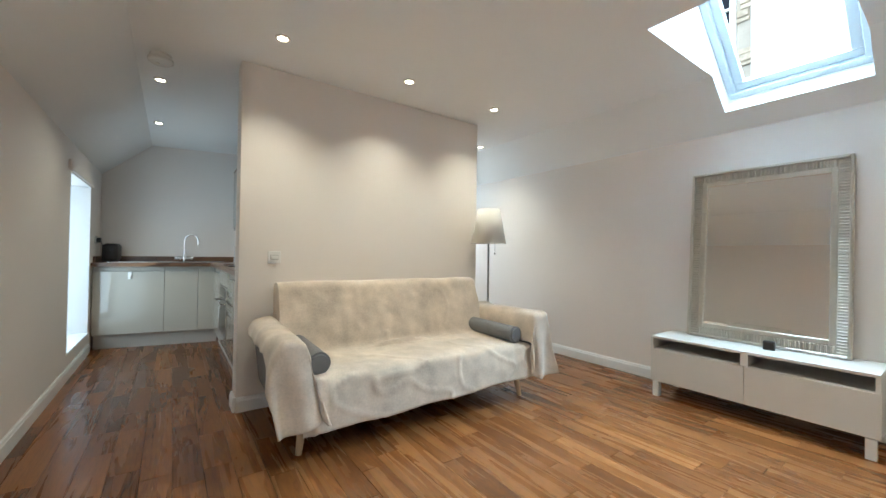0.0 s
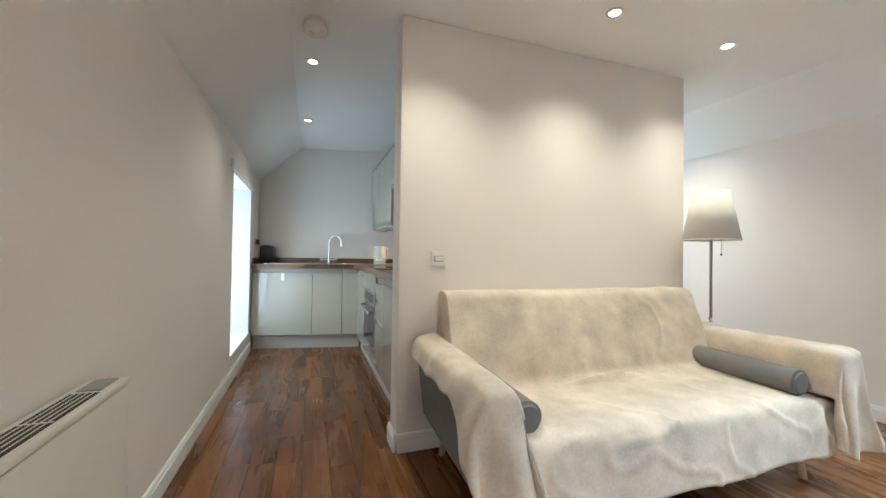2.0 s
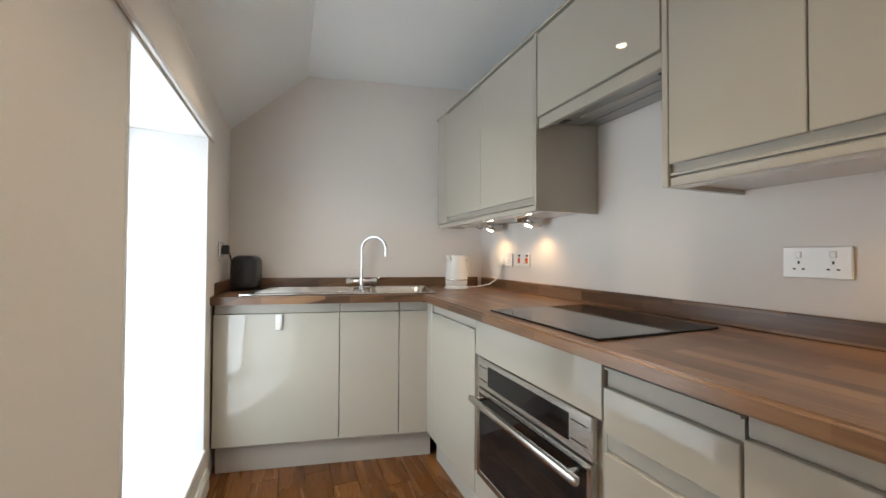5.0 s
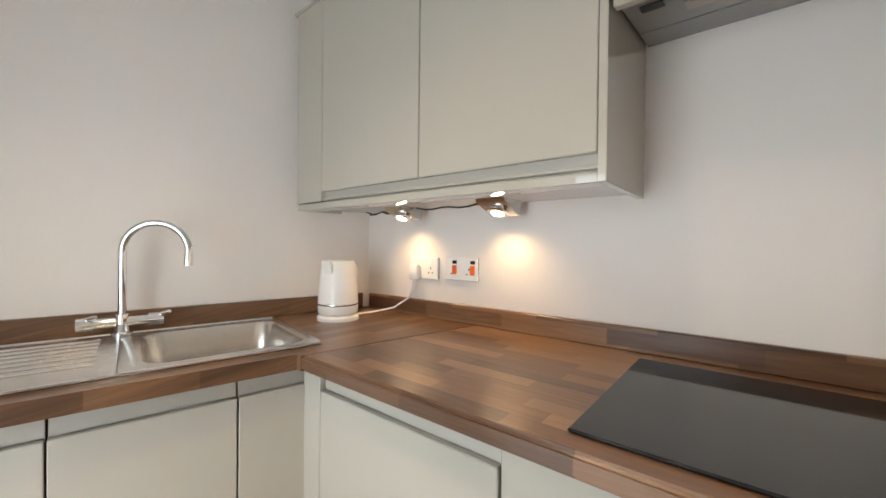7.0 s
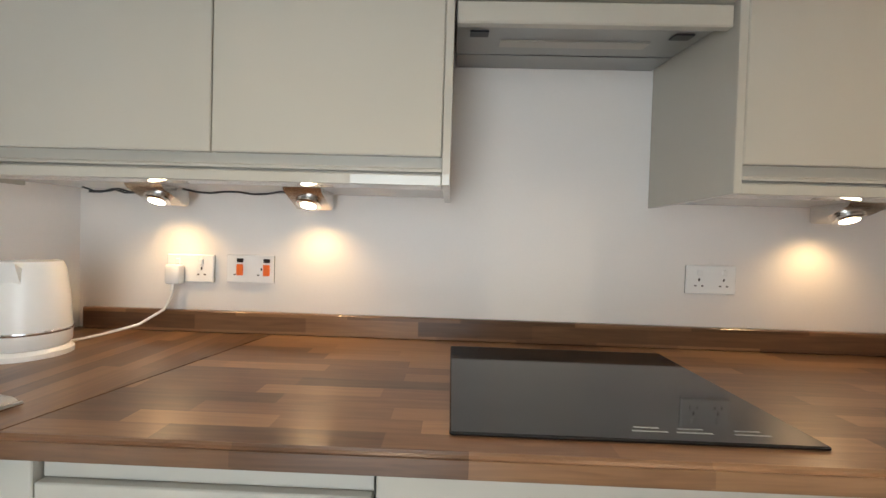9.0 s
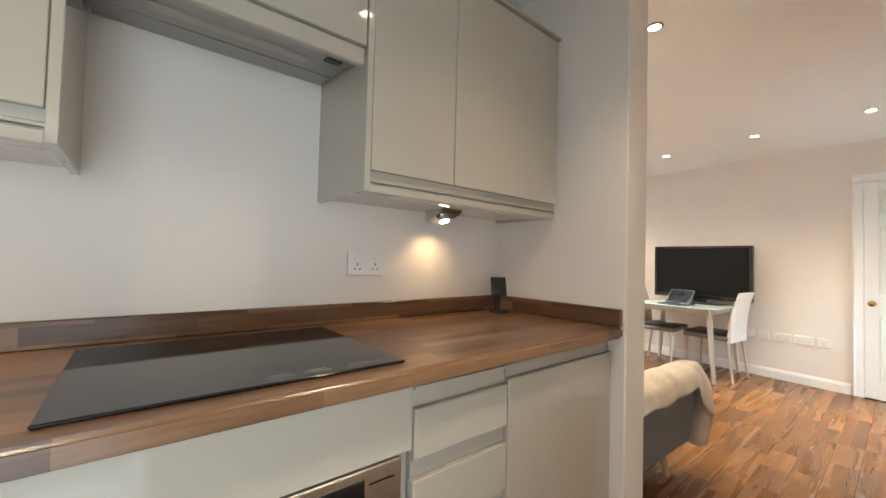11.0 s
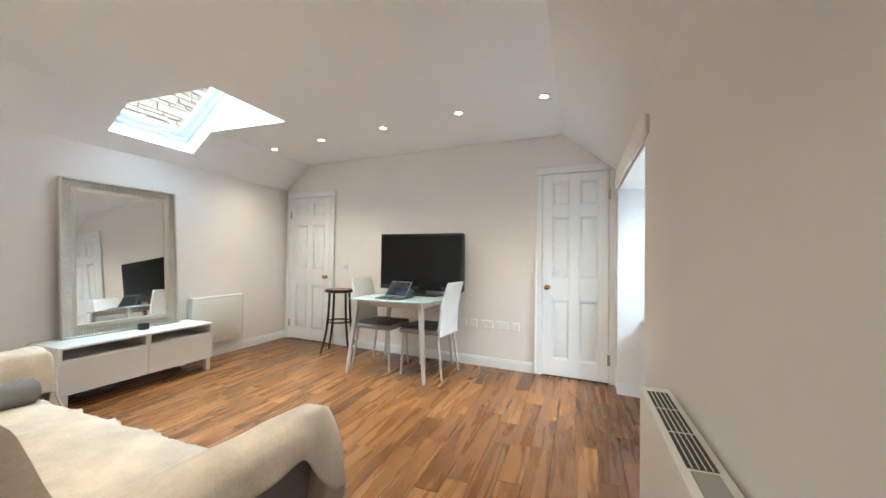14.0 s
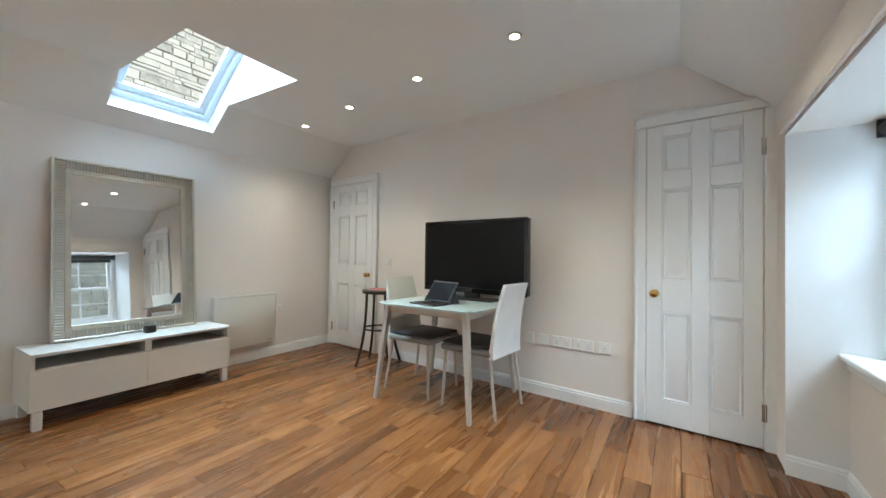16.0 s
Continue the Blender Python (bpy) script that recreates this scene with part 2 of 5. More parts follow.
TABGLASS = mat("frosted_pale_glass", (0.52, 0.60, 0.58), 0.12, vary=0.10, scale=9, fine=30, bump=0.0)
PAPER = mat("red_printed_paper", (0.60, 0.20, 0.14), 0.6, vary=0.3, scale=25, fine=60, bump=0.0)
TVGLASS = mat("matt_black_screen", (0.008, 0.008, 0.009), 0.22, vary=0.05, bump=0.0)
TVGLASS.node_tree.nodes["Principled BSDF"].inputs["Specular IOR Level"].default_value = 0.2
SCREEN = mat("laptop_screen", (0.015, 0.018, 0.025), 0.08, vary=0.3, scale=12, bump=0.0)
ROOFWIN = mat("grey_roof_window_paint", (0.62, 0.68, 0.74), 0.35, vary=0.03, bump=0.02)
STONE = mat("rubble_stone", (0.40, 0.35, 0.28), 0.9, vary=0.42, scale=6, fine=25, bump=0.9, island=0.55)
MORTAR = mat("lime_mortar", (0.42, 0.39, 0.34), 0.95, vary=0.1, scale=6, fine=40, bump=0.6)
HARL = mat("white_harling", (0.82, 0.80, 0.77), 0.9, vary=0.04, scale=3, fine=50, bump=0.4)
GRASS = mat("yard_ground", (0.12, 0.12, 0.11), 0.9, vary=0.2, scale=2, fine=30, bump=0.4)
GLASS = glass_mat("window_glass")
BULB = glow("lamp_lens", (1.0, 0.84, 0.60), 14.0)
LED = glow("small_red_led", (1.0, 0.1, 0.05), 1.5)
BLIND = mat("dark_roller_blind", (0.05, 0.048, 0.048), 0.8, vary=0.1, fine=200, bump=0.2)
DIMPRINT = mat("grey_print", (0.30, 0.30, 0.30), 0.5, vary=0.0, bump=0.0)

# ---- building blocks ----


def bx(bm, x0, x1, y0, y1, z0, z1, bevel=0.0, seg=1):
    r = bmesh.ops.create_cube(bm, size=1)
    for v in r["verts"]:
        v.co = Vector(((x0 + x1) / 2 + v.co.x * (x1 - x0), (y0 + y1) / 2 + v.co.y * (y1 - y0), (z0 + z1) / 2 + v.co.z * (z1 - z0)))
    if bevel:
        es = list({e for v in r["verts"] for e in v.link_edges})
        bmesh.ops.bevel(bm, geom=es, offset=bevel, segments=seg, affect="EDGES", profile=0.5)
    return bm


def box(*a, **k):
    return bx(bmesh.new(), *a, **k)


def prism(bm, pts, lo, hi, axis="z"):
    """A polygon drawn in the plane across the axis, carried from lo to hi along it."""
    def at(p, h):
        return {"z": (p[0], p[1], h), "y": (p[0], h, p[1]), "x": (h, p[0], p[1])}[axis]
    a = [bm.verts.new(at(p, lo)) for p in pts]
    b = [bm.verts.new(at(p, hi)) for p in pts]
    n = len(pts)
    bm.faces.new(a[::-1])
    bm.faces.new(b)
    for i in range(n):
        bm.faces.new((a[i], a[(i + 1) % n], b[(i + 1) % n], b[i]))
    bmesh.ops.recalc_face_normals(bm, faces=bm.faces[:])
    return bm


def rod(bm, p0, p1, r0, r1=None, seg=14):
    """A round bar, tapered if r1 is given."""
    p0, p1 = Vector(p0), Vector(p1)
    r1 = r0 if r1 is None else r1
    m = Matrix.Translation((p0 + p1) / 2) @ (p1 - p0).to_track_quat("Z", "Y").to_matrix().to_4x4()
    bmesh.ops.create_cone(bm, cap_ends=True, segments=seg, radius1=r0, radius2=r1, depth=(p1 - p0).length, matrix=m)
    return bm


def lathe(bm, profile, seg=28, c=(0, 0, 0)):
    """A turned shape from (radius, height) pairs."""
    rings = []
    for r, z in profile:
        rings.append([bm.verts.new((c[0] + r * math.cos(2 * math.pi * k / seg), c[1] + r * math.sin(2 * math.pi * k / seg), c[2] + z)) for k in range(seg)])
    for a, b in zip(rings, rings[1:]):
        for k in range(seg):
            bm.faces.new((a[k], a[(k + 1) % seg], b[(k + 1) % seg], b[k]))
    for ring, flip in ((rings[0], True), (rings[-1], False)):
        if profile[0 if flip else -1][0] > 1e-4:
            bm.faces.new(ring[::-1] if flip else ring)
    bmesh.ops.recalc_face_normals(bm, faces=bm.faces[:])
    return bm


def tube(bm, pts, r, seg=10):
    """A round tube along a line of points."""
    pts = [Vector(p) for p in pts]
    rings = []
    side = None
    for i, p in enumerate(pts):
        d = (pts[min(i + 1, len(pts) - 1)] - pts[max(i - 1, 0)]).normalized()
        if side is None:
            side = d.orthogonal().normalized()
        side = (side - d * side.dot(d)).normalized()
        up = d.cross(side)
        rings.append([bm.verts.new(p + r * (math.cos(2 * math.pi * k / seg) * side + math.sin(2 * math.pi * k / seg) * up)) for k in range(seg)])
    for a, b in zip(rings, rings[1:]):
        for k in range(seg):
            bm.faces.new((a[k], a[(k + 1) % seg], b[(k + 1) % seg], b[k]))
    bm.faces.new(rings[0][::-1])
    bm.faces.new(rings[-1])
    bmesh.ops.recalc_face_normals(bm, faces=bm.faces[:])
    return bm


def mesh_ob(name, bm, material, smooth=None):
    me = bpy.data.meshes.new(name)
    bm.to_mesh(me)
    bm.free()
    me.materials.append(material)
    if smooth:
        me.shade_smooth()
        me.set_sharp_from_angle(angle=radians(smooth))
    return new(name, me)


def part(name, bm, material, parent, label="", smooth=35):
    ob = mesh_ob(name, bm, material, smooth)
    ob.parent = parent
    if label:
        ob["label"] = label
    return ob


def thing(name, m, label, category, group=""):
    ob = new(name)
    ob.empty_display_size = 0.1
    ob.matrix_basis = m
    return tagged(ob, label, category, group)


def structure(name, bm, material, label, category="", smooth=None):
    return tagged(mesh_ob(name, bm, material, smooth), label, category or name.split("_")[0], kind="structure")


# ---- the plan ----
CZ = 2.385           # flat ceiling
LW, LH, LF = 0.0, 1.98, 0.475    # window wall, its height, where the slope meets the flat
RW, RH, RF = 4.20, 2.06, 3.82    # mirror wall
YS, YN = -0.75, 7.15


def tv_y(x):
    return 0.06 - 0.105 * x


def end_y(x):
    return 6.84 - 0.2 * x


TVA = math.degrees(math.atan(-0.105))
ENDA = math.degrees(math.atan(-0.2))
SK = (1.13, 1.88)    # skylight along y

# ---- structure ----
floor = structure("floor", box(-0.6, RW + 0.2, YS, YN, -0.12, -0.012), FLOORGAP, "walnut plank floor with a satin varnish", "floor")

b = bmesh.new()
for y0, y1 in ((YS, 0.28), (1.72, 5.16), (6.14, YN)):
    bx(b, -0.52, LW, y0, y1, 0, LH + 0.1)
bx(b, -0.52, LW, 0.28, 1.72, 1.76, LH + 0.1)
bx(b, -0.52, LW, 5.16, 6.14, 1.725, LH + 0.1)
bx(b, -0.52, LW, 5.16, 6.14, 0, 0.20)
bx(b, -0.52, -0.225, 0.28, 1.72, 0, 0.62)
structure("wall_west", b, WALL, "pale warm painted wall with two deep window recesses")
b = bmesh.new()
prism(b, [(0.002, 0.279), (-0.40, 0.279), (-0.40, 0.37), (0.002, 0.295)], 0.0, 1.759)
prism(b, [(0.002, 1.721), (-0.40, 1.721), (-0.40, 1.63), (0.002, 1.705)], 0.0, 1.759)
prism(b, [(0.002, 5.159), (-0.40, 5.159), (-0.40, 5.26), (0.002, 5.175)], 0.2, 1.724)
prism(b, [(0.002, 6.141), (-0.40, 6.141), (-0.40, 6.06), (0.002, 6.128)], 0.2, 1.724)
structure("trim_reveal", b, REVEAL, "white painted splayed window reveals", "reveal")

b = bmesh.new()
prism(b, [(-0.5, tv_y(-0.5)), (RW + 0.2, tv_y(RW + 0.2)), (RW + 0.2, tv_y(RW) - 0.25), (-0.5, tv_y(0) - 0.2)], 0, 2.5)
structure("wall_south", b, WALL, "pale warm painted wall behind the television")
structure("wall_east", box(RW, RW + 0.2, YS, YN, 0, RH + 0.12), WALL, "pale warm painted wall with a leaning mirror")
b = bmesh.new()
prism(b, [(-0.5, end_y(-0.5)), (1.80, end_y(1.80)), (1.80, 7.1), (-0.5, 7.15)], 0, 2.5)
structure("wall_north", b, WALL, "pale warm painted kitchen end wall")
structure("wall_partition", box(1.06, 3.17, 3.69, 3.85, 0, CZ, bevel=0.004), WALL, "pale warm partition wall behind the sofa")
structure("wall_hob", box(1.695, 1.80, 3.85, 6.6, 0, CZ), WALL, "pale warm painted kitchen wall")
structure("wall_hall", box(3.06, 3.17, 3.85, 6.4, 0, CZ), WALL, "pale warm painted hallway wall")
structure("wall_hall_end", box(3.0, RW + 0.1, 6.4, 6.5, 0, 2.5), WALL, "pale warm painted hallway end wall")

b = bmesh.new()
bx(b, LF, 2.88, YS, YN, CZ, CZ + 0.12)
bx(b, 2.88, RF, YS, SK[0], CZ, CZ + 0.12)
bx(b, 2.88, RF, SK[1], YN, CZ, CZ + 0.12)
s = (CZ - LH) / (LF - LW)
prism(b, [(LW - 0.12, LH - 0.12 * s), (LF, CZ), (LF, CZ + 0.15), (LW - 0.12, LH + 0.15)], YS, YN, "y")
s = (CZ - RH) / (RW - RF)


def coomb(x):
    return CZ - (x - RF) * s


for y0, y1 in ((YS, SK[0]), (SK[1], 4.95), (5.55, YN)):
    prism(b, [(RF, CZ), (RW + 0.12, coomb(RW + 0.12)), (RW + 0.12, RH + 0.12), (RF, CZ + 0.15)], y0, y1, "y")
prism(b, [(4.06, coomb(4.06)), (RW + 0.12, coomb(RW + 0.12)), (RW + 0.12, RH + 0.12), (4.16, 2.29)], SK[0], SK[1], "y")
structure("ceiling", b, CEIL, "white painted ceiling with sloping sides")

# skylight shaft: cheeks, foot and head
G0, G1 = (4.17, 2.31), (3.30, 3.06)
b = bmesh.new()
cheek = [(2.88, CZ + 0.004), (RF, CZ + 0.004), (4.06, coomb(4.06) + 0.005), G0, (4.20, 2.37), (3.30, 3.14), (2.80, 2.55)]
prism(b, cheek, SK[0] - 0.05, SK[0] - 0.001, "y")
prism(b, cheek, SK[1] + 0.001, SK[1] + 0.05, "y")
prism(b, [(4.06, coomb(4.06) + 0.002), (4.17, 2.31), (4.26, 2.36), (4.18, 2.15)], SK[0], SK[1], "y")
prism(b, [(2.88, CZ + 0.002), (3.30, 3.06), (3.26, 3.14), (2.80, CZ + 0.06)], SK[0], SK[1], "y")
structure("trim_skylight_shaft", b, REVEAL, "white plastered skylight shaft", "shaft")


def roof_window():
    """Tilted roof light: fixed frame, sash and pane in the slope between G0 and G1."""
    d = Vector((G1[0] - G0[0], 0, G1[1] - G0[1]))
    length = d.length
    ang = math.degrees(math.atan2(d.z, -d.x))
    w = thing("window_3", pose(G0[0], (SK[0] + SK[1]) / 2, G0[1], 0, -ang, 180), "grey-white framed roof window in the sloping ceiling", "window")
    w["kind"] = "structure"
    h = (SK[1] - SK[0]) / 2
    for inset, t, z0, z1, nm in ((0.0, 0.045, -0.02, 0.05, "window_frame"), (0.048, 0.055, 0.012, 0.06, "sash")):
        b = bmesh.new()
        x0, x1, y = inset, length - inset, h - inset
        bx(b, x0, x0 + t, -y, y, z0, z1, 0.004)
        bx(b, x1 - t, x1, -y, y, z0, z1, 0.004)
        bx(b, x0 + t, x1 - t, -y, -y + t, z0, z1, 0.004)
        bx(b, x0 + t, x1 - t, y - t, y, z0, z1, 0.004)
        part(nm, b, ROOFWIN, w)
    p = part("pane", box(0.1, length - 0.1, -h + 0.1, h - 0.1, 0.034, 0.040), GLASS, w, "clear glass pane")
    p.visible_shadow = False


roof_window()


def sash_window(name, y0, y1, z0, z1, x, label):
    """A white sash window with glazing bars, two sashes."""
    w = thing(name, pose(x, (y0 + y1) / 2, z0), label, "window")
    w["kind"] = "structure"
    h, ht = (y1 - y0) / 2, z1 - z0
    b = bmesh.new()
    for a in ((-h, -h + 0.05, 0, ht), (h - 0.05, h, 0, ht), (-h + 0.05, h - 0.05, ht - 0.05, ht), (-h + 0.05, h - 0.05, 0, 0.05)):
        bx(b, -0.06, 0.04, *a, bevel=0.004)
    part("window_frame", b, TRIM, w)
    mid = ht / 2
    for k, (a, c, dx) in enumerate(((0.05, mid + 0.02, 0.0), (mid - 0.02, ht - 0.05, -0.035))):
        b = bmesh.new()
        i = h - 0.05
        bx(b, dx - 0.012, dx + 0.022, -i, -i + 0.04, a, c, 0.003)
        bx(b, dx - 0.012, dx + 0.022, i - 0.04, i, a, c, 0.003)
        bx(b, dx - 0.012, dx + 0.022, -i + 0.04, i - 0.04, a, a + 0.05, 0.003)
        bx(b, dx - 0.012, dx + 0.022, -i + 0.04, i - 0.04, c - 0.04, c, 0.003)
        for f in (1 / 3, 2 / 3):
            yy = -i + 2 * i * f
            bx(b, dx - 0.008, dx + 0.018, yy - 0.009, yy + 0.009, a + 0.05, c - 0.04)
        zz = (a + c) / 2
        bx(b, dx - 0.007, dx + 0.017, -i + 0.04, i - 0.04, zz - 0.009, zz + 0.009)
        sash = part("sash", b, TRIM, w)
        p = part("pane", box(dx + 0.003, dx + 0.006, -i + 0.03, i - 0.03, a + 0.04, c - 0.03), GLASS, sash)
        p.visible_shadow = False
    b = rod(bmesh.new(), (0.03, -0.02, mid + 0.03), (0.03, 0.05, mid + 0.03), 0.008)
    part("catch", b, BRASS, w, "brass sash catch")
    return w


sash_window("window_1", 0.37, 1.63, 0.655, 1.75, -0.40, "white timber sash window with small panes")
sash_window("window_2", 5.26, 6.06, 0.215, 1.715, -0.40, "tall white timber sash window with small panes")
structure("trim_sill", box(-0.40, -0.185, 0.33, 1.66, 0.622, 0.652, bevel=0.006), TRIM, "white painted window sill", "sill")
structure("trim_sill_apron", box(-0.224, -0.205, 0.36, 1.64, 0.585, 0.621, bevel=0.004), TRIM, "white moulding under the window sill", "sill")
structure("trim_kitchen_sill", box(-0.40, 0.012, 5.165, 6.135, 0.201, 0.222, bevel=0.005), TRIM, "low white kitchen window sill", "sill")
structure("trim_lintel", box(0.0005, 0.022, 0.26, 1.84, 1.775, 1.875, bevel=0.006), WALL, "painted board over the window recess", "lintel board")
structure("trim_kitchen_lintel", box(0.0005, 0.022, 5.06, 6.24, 1.735, 1.815, bevel=0.006), WALL, "painted board over the kitchen window recess", "lintel board")
bl = thing("roller_blind", pose(-0.335, 1.0, 1.715), "dark roller blind rolled up under the recess head", "blind")
part("roll", rod(bmesh.new(), (0, -0.60, 0), (0, 0.60, 0), 0.034, seg=20), BLIND, bl)
for y in (-0.612, 0.612):
    part("bracket", box(-0.035, 0.035, y - 0.010, y + 0.010, -0.04, 0.045, bevel=0.004), BLACKPL, bl)
part("hem_bar", box(-0.04, -0.03, -0.58, 0.58, -0.075, -0.03, bevel=0.003), BLIND, bl)


def skirting(name, p, q, label="white painted skirting board", h=0.10):
    """A skirting board with a moulded top along the wall from p to q, standing to the left of that line."""
    p, q = Vector((*p, 0)), Vector((*q, 0))
    d = q - p
    prof = [(0, 0), (0.016, 0), (0.016, h - 0.022), (0.012, h - 0.018), (0.012, h - 0.008), (0.007, h), (0, h)]
    b = prism(bmesh.new(), [(-x, z) for x, z in prof], 0, d.length, "y")
    ob = structure(name, b, TRIM, label, "skirting board")
    ob.matrix_basis = Matrix.Translation(p) @ pose(0, 0, 0, 0, 0, math.degrees(math.atan2(-d.x, d.y)))


def tvp(x, off=0.001):
    return (x, tv_y(x) + off)


for k, (p, q) in enumerate([
        ((0.002, 1.74), (0.002, 6.2)), ((-0.223, 0.36), (-0.223, 1.64)),
        ((0.004, 0.300), (-0.222, 0.343)), ((0.0, 1.70), (-0.222, 1.66)),
        ((RW - 0.002, 6.35), (RW - 0.002, -0.36)), ((3.17, 3.688), (1.06, 3.688)), ((1.058, 3.69), (1.058, 3.85)),
        (tvp(3.28), tvp(0.745))]):
    # the board must stand on the room's side of its line
    d = Vector(q) - Vector(p)
    left = Vector((-d.y, d.x))
    inward = {0: Vector((1, 0)), 1: Vector((1, 0)), 2: Vector((0.2, 1)), 3: Vector((0.2, -1)), 4: Vector((-1, 0)), 5: Vector((0, -1)), 6: Vector((-1, 0)), 7: Vector((0, 1))}[k]
    if left.dot(inward) < 0:
        p, q = q, p
    skirting(f"baseboard_{k + 1}", p, q)


def raised_panel(x0, x1, z0, z1, y0, y1, inset):
    """A fielded panel: a moulded step round the edge, a groove, then a slope up to a flat field."""
    b = bmesh.new()
    rings = []
    for d_, y in ((0.0, y0), (0.0, y1 + 0.004), (0.008, y1 + 0.003), (0.013, y0 + 0.001), (0.018, y0 + 0.001), (inset, y1 - 0.003)):
        rings.append([b.verts.new(p) for p in ((x0 + d_, y, z0 + d_), (x1 - d_, y, z0 + d_), (x1 - d_, y, z1 - d_), (x0 + d_, y, z1 - d_))])
    for a, c in zip(rings, rings[1:]):
        for k in range(4):
            b.faces.new((a[k], a[(k + 1) % 4], c[(k + 1) % 4], c[k]))
    b.faces.new(rings[-1])
    bmesh.ops.recalc_face_normals(b, faces=b.faces[:])
    return b


def panel_door(name, x_hinge, width, height, knob_side, label, extra):
    """A six-panelled door in its moulded frame, on the skewed wall; local x runs along the wall, y into the room."""
    d = thing(name, pose(x_hinge, tv_y(x_hinge) + 0.001, 0, 0, 0, TVA), label, "door")
    d["kind"] = "structure"
    leaf = bmesh.new()
    bx(leaf, 0, width, 0.002, 0.010, 0.012, height)
    st, mid = 0.092, 0.095
    zs = [(0.012, 0.17), (0.75, 0.97), (1.56, 1.68), (height - 0.075, height)]
    for a, c in ((0, st), (width - st, width), (width / 2 - mid / 2, width / 2 + mid / 2)):
        bx(leaf, a, c, 0.009, 0.024, 0.012, height, 0.003)
    for z0, z1 in zs:
        bx(leaf, st, width / 2 - mid / 2, 0.009, 0.024, z0, z1, 0.003)
        bx(leaf, width / 2 + mid / 2, width - st, 0.009, 0.024, z0, z1, 0.003)
    lf = part("leaf", leaf, TRIM, d)
    for (za, zb) in ((0.17, 0.75), (0.97, 1.56), (1.68, height - 0.075)):
        for a, c in ((st, width / 2 - mid / 2), (width / 2 + mid / 2, width - st)):
            b = raised_panel(a + 0.004, c - 0.004, za + 0.004, zb - 0.004, 0.0085, 0.022, 0.034)
            part("panel", b, TRIM, lf)
    for a, c in ((-0.075, -0.004), (width + 0.004, width + 0.075)):
        b = bx(bmesh.new(), a, c, 0.0, 0.026, 0, height + 0.006, 0.006)
        bx(b, a if a < 0 else c - 0.018, (a + 0.018) if a < 0 else c, 0.0, 0.036, 0, height + 0.006, 0.005)
        part("architrave", b, TRIM, d)
    b = bx(bmesh.new(), -0.075, width + 0.075, 0.0, 0.026, height + 0.008, height + 0.085, 0.006)
    bx(b, -0.075, width + 0.075, 0.0, 0.036, height + 0.067, height + 0.085, 0.005)
    part("architrave", b, TRIM, d)
    # Solid dark strip whose colour stands for the shade under the leaf.
    part("threshold_shade", box(0, width, 0.001, 0.008, 0.0, 0.010), FLOORGAP, d)
    kx = width - 0.05 if knob_side else 0.05
    k = lathe(bmesh.new(), [(0.026, 0), (0.026, 0.004), (0.010, 0.008), (0.009, 0.028), (0.022, 0.036), (0.027, 0.046), (0.022, 0.056), (0.0001, 0.060)], 24)
    kn = part("door_knob", k, BRASS, d, "polished brass knob")
    kn.matrix_basis = pose(kx, 0.024, 0.87, -90, 0, 0)
    hx = -0.004 if knob_side else width + 0.004
    for z in (0.22, height - 0.22):
        b = rod(bmesh.new(), (hx, 0.03, z - 0.05), (hx, 0.03, z + 0.05), 0.007)
        bx(b, hx - 0.012, hx + 0.012, 0.024, 0.028, z - 0.048, z + 0.048)
        part("hinge", b, STEEL, d)
    extra(d)
    return d


panel_door("door_1", 0.055, 0.605, 1.985, True, "closed white six-panelled door with a brass knob", lambda d: None)


def hook(d):
    b = box(0.37, 0.41, 0.024, 0.031, 1.72, 1.80, bevel=0.003)
    tube(b, [(0.39, 0.031, 1.77), (0.39, 0.05, 1.755), (0.39, 0.06, 1.765), (0.39, 0.062, 1.78)], 0.005)
    part("coat_hook", b, WHITEPL, d, "small white hook")


panel_door("door_2", 3.40, 0.70, 1.93, False, "closed white six-panelled door beside the stool", hook)


# ---- ceiling fittings ----
LAMPS = [(1.218, 3.24), (2.124, 3.27), (3.01, 3.28), (3.69, 4.24), (0.575, 0.985), (1.29, 0.865), (2.09, 0.72), (2.91, 0.58), (3.66, 0.45), (0.60, 4.40), (0.563, 5.63)]


def downlight():
    d = thing("downlight", pose(LAMPS[0][0], LAMPS[0][1], CZ), "small round recessed ceiling downlight, lit", "downlight", "ceiling downlights")
    part("rim", lathe(bmesh.new(), [(0.030, -0.002), (0.030, -0.008), (0.041, -0.007), (0.043, -0.001)], 28), STEEL, d)
    part("lens", lathe(bmesh.new(), [(0.0295, -0.001), (0.0295, -0.005), (0.0001, -0.006)], 24), BULB, d, "glowing warm lens")
    return d


first = downlight()
for x, y in LAMPS[1:]:
    copy_thing(first, pose(x, y, CZ))
for x, y in LAMPS:
    spot_light("downlight_beam", (x, y, CZ - 0.02), (x, y, 0), 32 if y > 4.3 else 46, 118, 0.05, blend=1.0)

